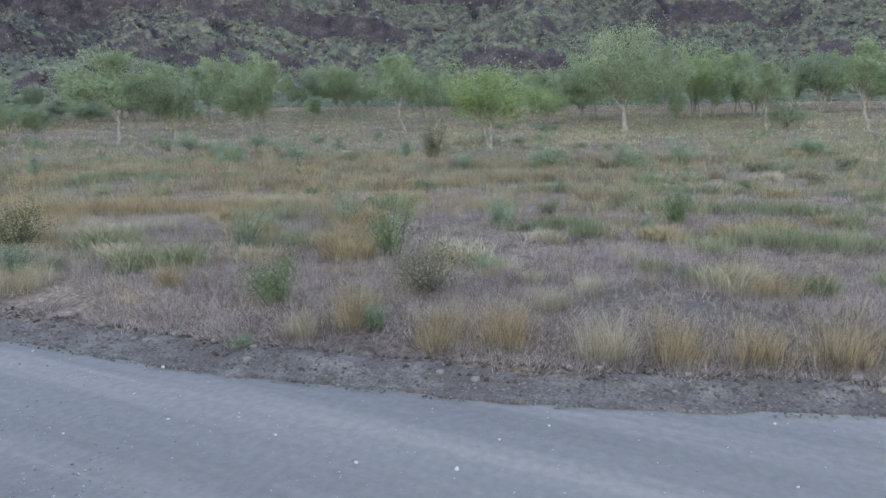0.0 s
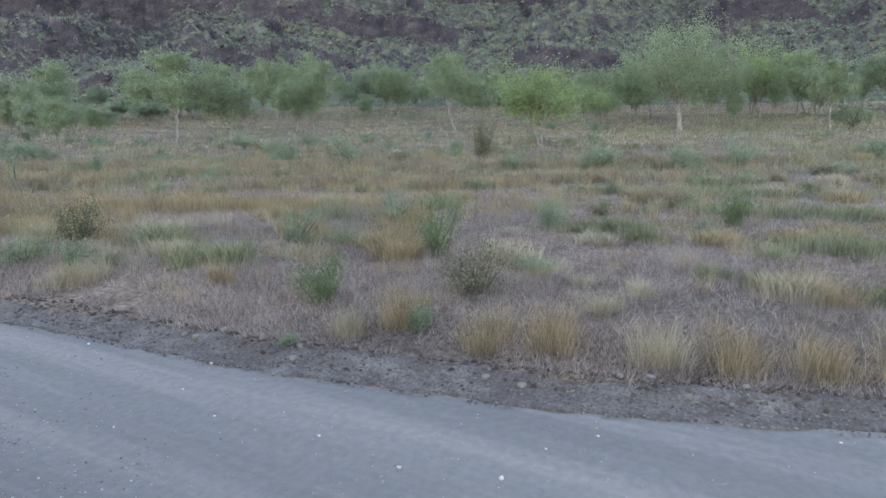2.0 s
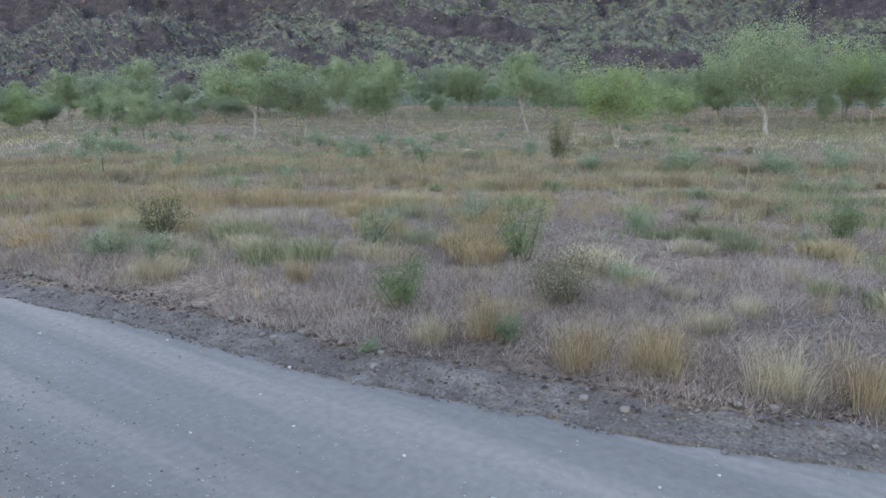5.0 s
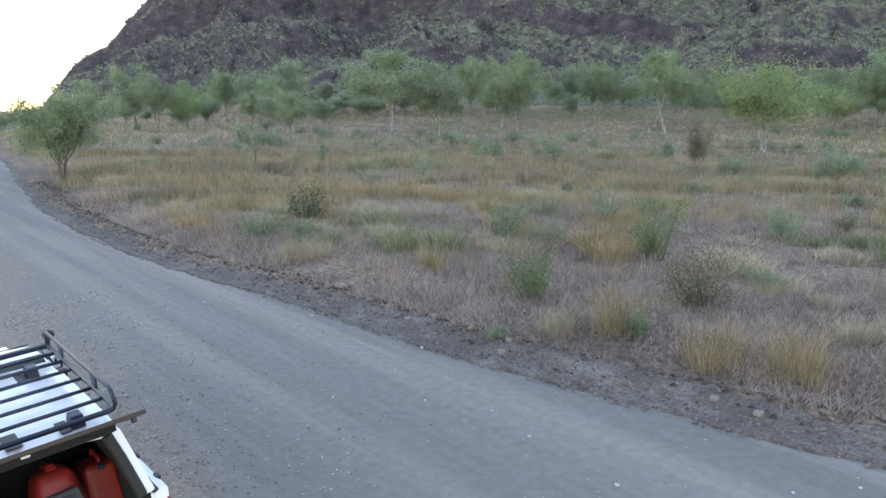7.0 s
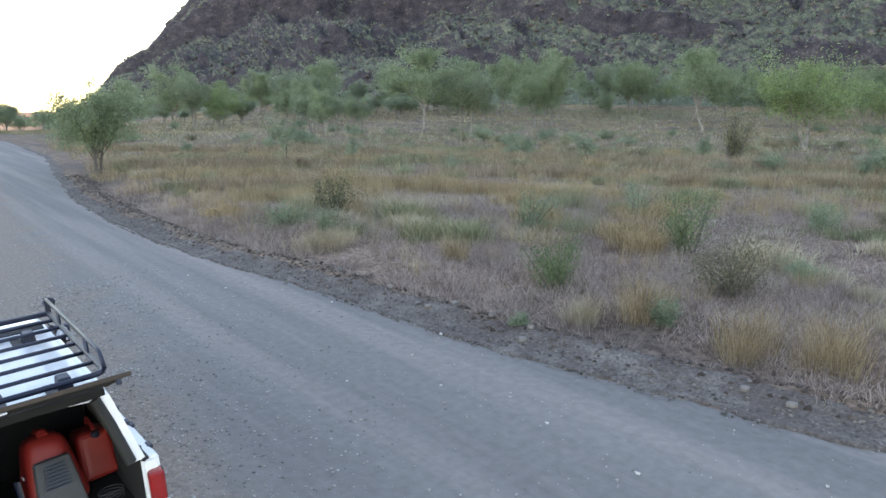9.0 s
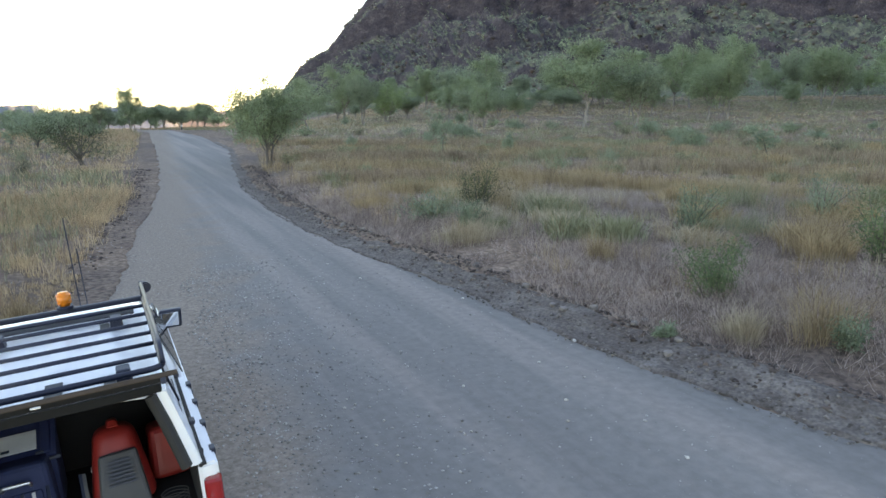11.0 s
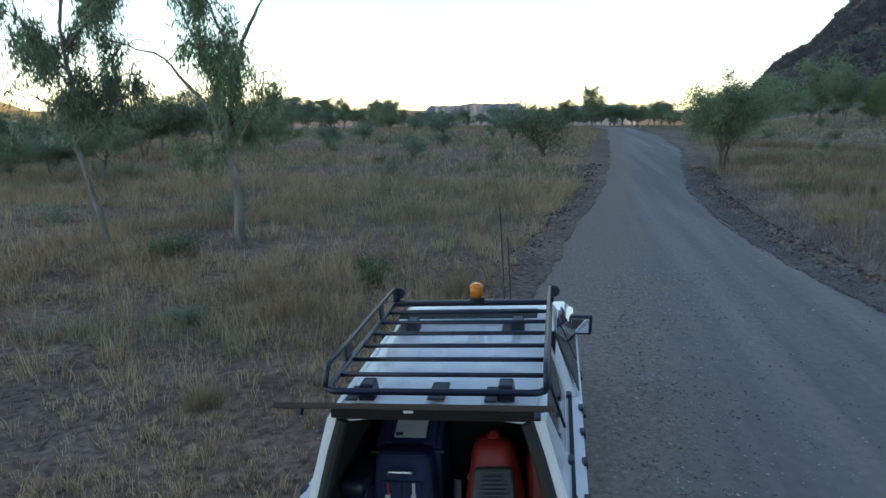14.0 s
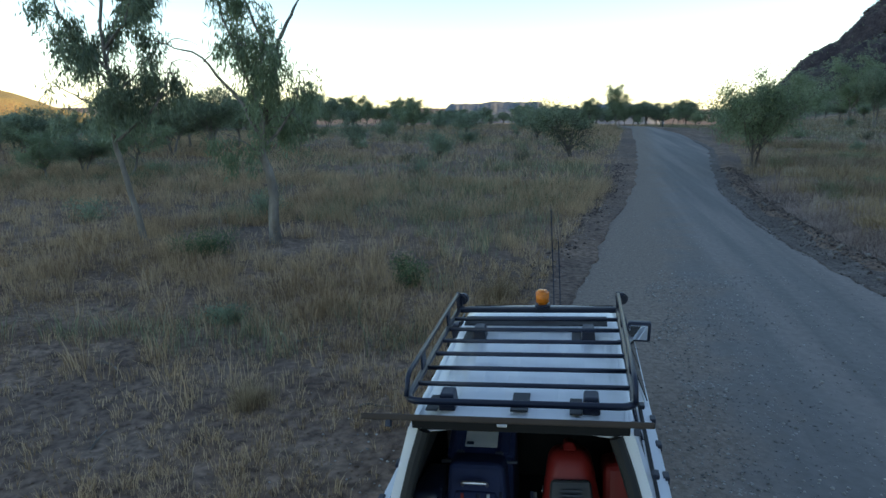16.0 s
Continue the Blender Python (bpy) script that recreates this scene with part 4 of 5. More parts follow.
# left of the road
x, y = scatter(rng, 13000, -30, 2, 1, 32, lambda x, y: left_of(x, y, 0.5) * (0.03 + 0.82 * smooth01(9, 15, y + 0.25 * -x) * (0.22 + 0.78 * patch(x, y, 0.3, 22, -0.15, 0.2))))
stuff(grass("golden_grass", x, y, rng.uniform(0.2, 0.6, len(x)), 0.45, 26, 0.010, M_GOLD, GRASS, 9, lean=0.85), "golden dry grass beside the parking place")
x, y = scatter(rng, 26000, -16, 1, 0, 16, lambda x, y: left_of(x, y, 0.25) * (0.2 + 0.6 * patch(x, y, 0.35, 23, -0.1, 0.4)))
stuff(grass("sparse_short_grass", x, y, rng.uniform(0.04, 0.19, len(x)), 0.16, 11, 0.008, M_GOLD, GRASS, 10, lean=0.9), "sparse short dry grass on trodden soil")
x, y = scatter(rng, 2600, -30, 2, 10, 40, lambda x, y: left_of(x, y, 1.2) * patch(x, y, 0.16, 24, 0.0, 0.3))
stuff(grass("olive_grass", x, y, rng.uniform(0.3, 0.6, len(x)), 0.7, 26, 0.012, M_OLIVE, GRASS, 11, lean=0.7), "olive-green grass tussocks")
x, y = scatter(rng, 22000, -80, 6, 22, 110, lambda x, y: left_of(x, y, 1.2) * (0.3 + 0.7 * patch(x, y, 0.08, 25, -0.1, 0.2)))
stuff(grass("straw_grass", x, y, rng.uniform(0.35, 0.65, len(x)), 1.1, 12, 0.035, M_GOLD, GRASS, 12, lean=1.0, bend=False), "straw-coloured grass of the flat")
x, y = scatter(rng, 7000, -90, 6, 25, 120, lambda x, y: left_of(x, y, 1.2) * patch(x, y, 0.07, 26, -0.1, 0.2))
stuff(grass("olive_grass", x, y, rng.uniform(0.3, 0.6, len(x)), 1.2, 12, 0.045, M_OLIVE, GRASS, 13, lean=0.7, bend=False), "olive-green grass of the flat")

# drifts of one colour across the flat: material, centre, half-length, half-depth, turn in degrees, clumps, height
def drifts(name, material, label, rows, seed, width=0.011):
    rng = np.random.default_rng(seed)
    xs, ys, hs = [], [], []
    for cx, cy, a, b, turn, n, h in rows:
        u, v = rng.normal(0, 0.5, n) * a, rng.normal(0, 0.5, n) * b
        c, s = math.cos(radians(turn)), math.sin(radians(turn))
        xs.append(cx + u * c - v * s)
        ys.append(cy + u * s + v * c)
        hs.append(h * rng.uniform(0.65, 1.1, n))
    x, y, h = np.concatenate(xs), np.concatenate(ys), np.concatenate(hs)
    ok = x > road_right(y) + 1.4
    stuff(grass(name, x[ok], y[ok], h[ok], 0.75, 26, width, material, GRASS, seed, lean=0.6), label)


drifts("rusty_drift", M_RUST, "rust-brown grass in long drifts", ((16, 40, 8, 1.6, -38, 240, 0.75), (24, 55, 11, 2.0, -40, 260, 0.75), (12, 28, 4, 1.0, -25, 110, 0.7), (37, 31, 6, 1.5, -55, 260, 0.75), (41, 21, 7, 1.8, -58, 330, 0.8), (52, 11, 9, 2.2, -62, 300, 0.8), (35, 12.5, 5, 1.1, -65, 170, 0.7), (27, 24, 6, 0.9, -50, 170, 0.7)), 31, 0.022)
drifts("golden_drift", M_STRAW, "golden grass in long drifts", ((14, 33, 7, 1.4, -40, 200, 0.7), (20, 47, 10, 1.8, -40, 240, 0.7), (18, 60, 12, 2.0, -35, 240, 0.7), (17.5, 23, 6, 1.0, -50, 260, 0.75), (20, 18.5, 4, 0.8, -48, 150, 0.7), (12, 23, 4, 1.0, -20, 150, 0.75), (30, 17, 6, 0.9, -55, 170, 0.7), (27, 38, 9, 1.4, -50, 220, 0.7), (44, 16, 6, 1.2, -60, 140, 0.6)), 32)
drifts("bleached_drift", M_PALE, "bleached pale grass in loose drifts", ((13.5, 20, 3.5, 0.7, -40, 80, 0.65), (8.9, 15.2, 1.2, 0.4, -10, 26, 0.5), (11.2, 16.3, 1.6, 0.5, -30, 26, 0.45)), 33)
drifts("green_drift", M_OLIVE, "olive-green soft grass in drifts", ((38, 47, 11, 2.2, -45, 320, 0.6), (32, 5, 6, 1.4, -70, 200, 0.55), (27, 0, 5, 1.1, -75, 130, 0.55), (21.3, 5.6, 2.4, 0.4, -55, 60, 0.4), (21, -1.6, 2.4, 0.7, -70, 80, 0.5), (50, 35, 9, 1.8, -50, 200, 0.55)), 34, 0.02)

# single tussocks that stand out
TUFTS = [(M_TUFT, 9.5, 4.3, 0.75, 0.95), (M_TUFT, 9.9, 3.2, 0.95, 1.0), (M_PALE, 12.1, 3.0, 0.5, 0.8), (M_PALE, 10.2, 1.4, 0.9, 1.0), (M_TUFT, 10.5, 0.3, 0.9, 1.0), (M_TUFT, 10.9, -0.9, 0.85, 1.1),
         (M_TUFT, 9.7, 6.2, 0.85, 0.9), (M_PALE, 8.9, 6.9, 0.55, 0.6), (M_TUFT, 10.1, 11.6, 0.65, 0.6), (M_PALE, 8.9, 15.0, 0.6, 1.1), (M_TUFT, 16.5, 10.8, 0.95, 1.4), (M_OLIVE, 15.3, 12.1, 0.65, 1.2)]
TUFTS += [(M_OLIVE, 18.8, 15.4, 1.0, 1.9), (M_OLIVE, 20.2, 4.4, 0.6, 1.6), (M_OLIVE, 21.6, 5.4, 0.55, 1.3), (M_OLIVE, 20.7, -1.1, 0.9, 1.9), (M_OLIVE, 20.9, -3.0, 0.8, 1.8), (M_OLIVE, 19.1, 0.4, 0.45, 1.2),
          (M_TUFT, 14.7, -1.0, 0.75, 1.0), (M_TUFT, 15.2, -0.2, 0.6, 0.7), (M_TUFT, -3.5, 8.4, 0.4, 0.55), (M_TUFT, -1.0, 13.3, 0.5, 0.6), (M_PALE, 13.6, 2.6, 0.4, 0.8), (M_PALE, 14.0, 4.1, 0.35, 0.7),
          (M_TUFT, 15.9, 9.9, 0.8, 1.0), (M_OLIVE, 13.0, 16.5, 0.7, 1.3), (M_TUFT, 12.4, 19.6, 0.8, 1.0), (M_PALE, 10.3, 17.0, 0.7, 0.9), (M_TUFT, 11.3, -2.2, 0.85, 1.1), (M_TUFT, 11.8, -3.6, 0.8, 1.2)]
TUFT_NAME = {M_TUFT.name: "golden dry grass tussock beside the road", M_PALE.name: "bleached straw-pale grass tussock", M_OLIVE.name: "rounded olive-green hummock of spiky grass"}
for i, (m, x, y, h, w) in enumerate(TUFTS):
    z0 = float(land(x, y))
    ob = grass("grass_tussock", x + np.cos(np.arange(9) * 2.3 + i) * w * 0.09 * np.arange(9) ** 0.7, y + np.sin(np.arange(9) * 2.3 + i) * w * 0.09 * np.arange(9) ** 0.7, h * (0.55 + 0.5 * np.abs(np.sin(np.arange(9) * 1.7 + i * 2.1))), w * 0.55, 64, 0.0075 if m is not M_OLIVE else 0.01, m, "", 500 + i, lean=0.8 if m is M_TUFT else 0.95)
    ob.data.transform(Matrix.Translation((-x, -y, -z0)))
    ob.matrix_basis = pose(x, y, z0)
    tagged(ob, TUFT_NAME[m.name], "tussock", "roadside tussocks")


# rounded hummocks of spiky grass further out
rng = np.random.default_rng(9)
HUMMOCKS = []
for k, m in enumerate((M_OLIVE, M_STRAW, M_RUST, M_PALE)):
    n = 26
    aa_, rr_ = rng.uniform(0, 6.283, n), np.sqrt(rng.uniform(0, 1, n)) * 0.5
    ob = grass("grass_hummock", 30 + np.cos(aa_) * rr_, np.sin(aa_) * rr_, 0.62 - 0.5 * rr_ ** 1.5, 0.5, 26, 0.02, m, "", 700 + k, lean=0.75)
    ob.data.transform(Matrix.Translation((-30, 0, -float(land(30, 0)))))
    HUMMOCKS.append(ob)
for i in range(240):
    k = int(rng.choice(4, p=[0.36, 0.24, 0.32, 0.08]))
    ob = HUMMOCKS[k]
    if "used" in ob:
        ob = copy_thing(ob, pose(0, 0, 0))
    ob["used"] = 1
    a, d = rng.uniform(14, 103), (15 if k != 2 else 27) + 55 * rng.uniform(0, 1) ** 1.2
    x, y = d * math.sin(radians(a)), d * math.cos(radians(a))
    if x < float(road_right(y)) + 2.5:
        x = float(road_right(y)) + rng.uniform(2.5, 6)
    ob.matrix_basis = pose(x, y, float(land(x, y)) - 0.03, 0, 0, rng.uniform(0, 360))
    q = rng.uniform(0.7, 1.5)
    ob.scale = (q * rng.uniform(0.8, 1.3), q * rng.uniform(0.8, 1.3), q * rng.uniform(0.6, 1.0))
    tagged(ob, ("olive-green rounded hummock grass", "golden dry grass clump", "rust-brown dry grass clump", "bleached dry grass clump")[k], "hummock grass", "hummocks of the flat")


# ---- stones ----
def stone_mesh(seed, squash=0.65):
    rng = random.Random(seed)
    bm = bmesh.new()
    bmesh.ops.create_icosphere(bm, subdivisions=1, radius=0.5)
    for v in bm.verts:
        v.co *= rng.uniform(0.72, 1.2)
        v.co.z *= squash
    return bm


STONE_MESHES = []
for i in range(4):
    me = bpy.data.meshes.new("stone")
    b = stone_mesh(i)
    b.to_mesh(me)
    b.free()
    me.materials.append(M_STONE if i < 3 else M_PALE_STONE)
    STONE_MESHES.append(me)


def stone(x, y, size, kind, rz, label="rounded grey-brown stone on the gravel edge"):
    ob = new("stone", STONE_MESHES[kind])
    on_road = road_left(y) < x < road_right(y)
    ob.matrix_basis = pose(x, y, (float(bank(x, y)) if on_road else float(land(x, y)) + 0.012) + size * 0.2, 0, 0, rz)
    ob.scale = (size, size * 0.85, size)
    return tagged(ob, label, "stone", "loose stones")


rng = np.random.default_rng(12)
stone(5.85, 2.25, 0.085, 3, 10, "pale stone lying on the road")
stone(6.75, 8.15, 0.085, 3, 60, "pale stone lying on the road")
stone(10.0, -0.15, 0.21, 0, 0)
stone(9.15, 1.8, 0.15, 1, 40)
stone(8.1, 8.1, 0.2, 2, 80)
for i in range(80):
    y = rng.uniform(-6, 26)
    stone(float(road_right(y)) + rng.choice([0.3, 0.62, 0.7, 1.1]) + rng.normal(0, 0.12), y, 0.06 + 0.14 * rng.uniform(0, 1) ** 2, int(rng.integers(0, 3)), rng.uniform(0, 360))
for i in range(46):
    y = rng.uniform(-2, 16)
    x = float(road_left(y) + (road_right(y) - road_left(y)) * rng.uniform(0.12, 0.95))
    if not (-1 < x < 1.3 and 3.5 < y < 10):
        stone(x, y, rng.uniform(0.03, 0.065), 3, rng.uniform(0, 360), "small pale stone lying on the road")


def pebbles(name, x, y, z, size, material, seed, label):
    """Many small broken stones in one mesh."""
    rng = np.random.default_rng(seed)
    base = np.array([[1, 0, 0], [-1, 0, 0], [0, 1, 0], [0, -1, 0], [0, 0, 1], [0, 0, -1]], float) * 0.5
    tri = np.array([[0, 2, 4], [2, 1, 4], [1, 3, 4], [3, 0, 4], [2, 0, 5], [1, 2, 5], [3, 1, 5], [0, 3, 5]])
    n = len(x)
    V = base[None] * rng.uniform(0.6, 1.3, (n, 6, 1)) * size[:, None, None]
    V[:, :, 2] *= 0.7
    a = rng.uniform(0, 6.28, n)
    c, s = np.cos(a)[:, None], np.sin(a)[:, None]
    V = np.stack([V[:, :, 0] * c - V[:, :, 1] * s, V[:, :, 0] * s + V[:, :, 1] * c, V[:, :, 2]], -1)
    V += np.stack([x, y, z + size * 0.12], -1)[:, None]
    F = (np.arange(n)[:, None, None] * 6 + tri[None]).reshape(-1, 3)
    return tagged(mesh_ob(name, V.reshape(-1, 3), F, material), label, "gravel", kind="stuff")


y = rng.uniform(-8, 34, 5200)
off = np.abs(rng.normal(0.5, 0.55, 5200)) - 0.3
x = road_right(y) + off
pebbles("bank_gravel", x, y, np.where(off < 0, bank(x, y), land(x, y) + 0.01), rng.uniform(0.015, 0.075, 5200) ** 1.0, M_STONE, 2, "loose gravel along the graded bank")
y = rng.uniform(-1, 16, 9000)
x = 1.2 + np.abs(rng.normal(0, 1.1, 9000)) * (0.5 + np.abs(np.sin(y * 1.3))) - 0.2 + 0.06 * y + 0.15 * np.sin(y * 2.1)
pebbles("loose_gravel", x, y, bank(x, y), 0.009 + 0.045 * rng.uniform(0, 1, 9000) ** 3, M_GRAVEL, 3, "loose gravel scattered beside the ute")
y = rng.uniform(-4, 24, 9000)
x = road_left(y) + (road_right(y) - road_left(y)) * rng.uniform(0, 1, 9000)
pebbles("road_gravel", x, y, bank(x, y), 0.006 + 0.03 * rng.uniform(0, 1, 9000) ** 4, M_GRAVEL, 4, "fine loose gravel on the road")
y = rng.uniform(2, 26, 1600)
x = road_left(y) - np.abs(rng.normal(0.3, 0.7, 1600))
pebbles("edge_gravel", x, y, land(x, y), rng.uniform(0.012, 0.045, 1600), M_GRAVEL, 5, "loose gravel by the grassy edge")

y = rng.uniform(-8, 40, 3600)
off = 0.85 + rng.normal(0, 0.34, 3600) + 0.15 * np.sin(y * 0.9)
x = road_right(y) + off
pebbles("bank_clods", x, y, land(x, y), rng.uniform(0.03, 0.15, 3600) * rng.uniform(0.3, 1, 3600), M_CLOD, 7, "dark earth clods along the graded bank")
y = rng.uniform(13, 42, 500)
x = road_left(y) - 0.65 + rng.normal(0, 0.25, 500)
pebbles("bank_clods", x, y, land(x, y), rng.uniform(0.05, 0.16, 500) * rng.uniform(0.5, 1, 500), M_CLOD, 8, "dark earth clods along the grassy edge")

y = rng.uniform(0.5, 14, 6000)
x = road_left(y) - 0.3 - rng.uniform(0, 1, 6000) ** 1.4 * 13
pebbles("soil_clods", x, y, land(x, y), rng.uniform(0.012, 0.05, 6000), M_SOIL, 9, "small clods and crumbs of brown soil")
# fallen sticks
for i, (x, y, ln, rz) in enumerate(((-2.3, 5.6, 0.7, 60), (-4.9, 7.4, 0.5, 110), (-1.9, 8.6, 0.45, 20), (-6.3, 9.4, 0.6, 150), (11.3, -1.9, 0.6, 95), (-3.6, 11.0, 0.8, 35), (9.1, 12.6, 0.6, 70))):
    srng = np.random.default_rng(900 + i)
    p, w = wander(srng, (-ln / 2, 0, 0.02), (1, 0, 0), ln, 6, 0.12)
    p[:, 2] = 0.02 + 0.02 * np.abs(np.sin(np.arange(7)))
    p2, w = wander(srng, p[3], (0.7, 0.7, 0), ln * 0.35, 4, 0.12)
    p2[:, 2] = np.maximum(p2[:, 2], 0.015)
    v, f = joined([tube(p, np.linspace(0.017, 0.007, 7), 5), tube(p2, np.linspace(0.009, 0.004, 5), 5)])
    ob = mesh_ob("fallen_stick", v, f, M_BARK, smooth=True)
    ob.matrix_basis = pose(x, y, float(land(x, y)), 0, 0, rz)
    tagged(ob, "bleached fallen stick lying on the soil", "stick", "fallen sticks")

# ---- scrub and boulders on the range ----
rng = np.random.default_rng(31)
n = 24000
a, s = rng.uniform(11, 110, n), rng.uniform(-5, 200, n)
k = rng.uniform(0, 1, n) < np.where(s < 45, 0.55, 0.45) * (0.3 + 0.7 * smooth01(-0.2, 0.25, fbm(a * 0.35, s * 0.05, 91)))
a, s = a[k], s[k]
d = np.interp(a, FOOT_AZ, FOOT_D) + s
x, y = d * np.sin(np.radians(a)), d * np.cos(np.radians(a))
z = range_height(a, s) + land(x, y)
size = rng.uniform(0.35, 1.25, len(x)) * np.where(s < 45, 1.35, 1.0)
i = np.repeat(np.arange(len(x)), 12)
V, F = leaves_at(rng, np.stack([x, y, z + size * 0.5], -1)[i], size[i][:, None] * np.array([[0.55, 0.55, 0.4]]), 0.6, 0.36, 0.0)
scrub = mesh_ob("range_scrub", V, F, M_LEAF_GREY)
tagged(scrub, "grey-green scrub dotted over the range", "scrub", kind="stuff")
n = 5200
a, s = rng.uniform(12, 108, n), rng.uniform(10, 190, n)
d = np.interp(a, FOOT_AZ, FOOT_D) + s
x, y = d * np.sin(np.radians(a)), d * np.cos(np.radians(a))
pebbles("range_boulders", x, y, range_height(a, s) + land(x, y) + 0.2, rng.uniform(0.6, 3.4, n) * rng.uniform(0.5, 1, n), M_BOULDER, 6, "weathered dark red boulders strewn over the range")


# ---- the ute ----
def box(sx, sy, sz, loc, rot=(0, 0, 0), bevel=0.0, seg=2, taper=1.0):
    bm = bmesh.new()
    bmesh.ops.create_cube(bm, size=1)
    for v in bm.verts:
        k = taper if v.co.z > 0 else 1
        v.co = Vector((v.co.x * sx * k, v.co.y * sy * k, v.co.z * sz))
    if bevel:
        bmesh.ops.bevel(bm, geom=bm.edges[:], offset=bevel, segments=seg, affect="EDGES", profile=0.6)
    bm.transform(pose(*loc, *rot))
    return bm


def merge(*bms):
    out = bmesh.new()
    for b in bms:
        me = bpy.data.meshes.new("tmp")
        b.to_mesh(me)
        b.free()
        out.from_mesh(me)
        bpy.data.meshes.remove(me)
    return out


def rod(points, r, sides=8, cap=True):
    v, f = tube(points, [r] * len(points), sides)
    bm = bmesh.new()
    vs = [bm.verts.new(p) for p in v]
    for q in f:
        bm.faces.new([vs[i] for i in q])
    if cap:
        bm.faces.new(vs[:sides][::-1])
        bm.faces.new(vs[-sides:])
    bm.normal_update()
    return bm


def bent(points, radius, seg=5):
    """The points with their inner corners rounded."""
    P = [Vector(p) for p in points]
    out = [P[0]]
    for a, b, c in zip(P, P[1:], P[2:]):
        u, w = (a - b).normalized(), (c - b).normalized()
        for k in range(seg + 1):
            t = k / seg
            out.append(b + u * radius * (1 - t) ** 2 + w * radius * t ** 2)
    return [tuple(p) for p in out + [P[-1]]]


def disc(r, depth, loc, rot, sides=24, bevel=0.0):
    bm = bmesh.new()
    bmesh.ops.create_cone(bm, cap_ends=True, segments=sides, radius1=r, radius2=r, depth=depth)
    if bevel:
        bmesh.ops.bevel(bm, geom=[e for e in bm.edges if len(e.link_faces) == 2 and abs(e.verts[0].co.z - e.verts[1].co.z) < 1e-6], offset=bevel, segments=3, affect="EDGES")
    bm.transform(pose(*loc, *rot))
    return bm


def slab(outline, x0, x1, tilt=0.0, bevel=0.0, inset=0.0):
    """A y, z outline given thickness from x0 to x1; tilt leans it in by that much a metre above z = 1.27."""
    bm = bmesh.new()
    rows = []
    for x in (x0, x1):
        rows.append([bm.verts.new((x - math.copysign(tilt, x0) * (z - 1.27), y, z)) for y, z in outline])
    n = len(outline)
    for i in range(n):
        j = (i + 1) % n
        bm.faces.new((rows[0][i], rows[0][j], rows[1][j], rows[1][i]))
    bm.faces.new(rows[0][::-1])
    bm.faces.new(rows[1])
    bmesh.ops.recalc_face_normals(bm, faces=bm.faces[:])
    if bevel:
        bmesh.ops.bevel(bm, geom=bm.edges[:], offset=bevel, segments=2, affect="EDGES")
    return bm


def arch(yc, r, z0, y0, y1, n=14):
    """Points of a wheel arch along the lower edge, from y0 to y1 at height z0."""
    c = 0.40
    out = [(y0, z0)]
    for k in range(n + 1):
        t = math.pi - math.pi * k / n
        y, z = yc + r * math.cos(t), c + r * math.sin(t)
        if z >= z0:
            out.append((y, z))
    return out + [(y1, z0)]


UT = pose(0.274, 4.613, 0, 0, -3.43, 0.68)          # it leans with the fall of the ground


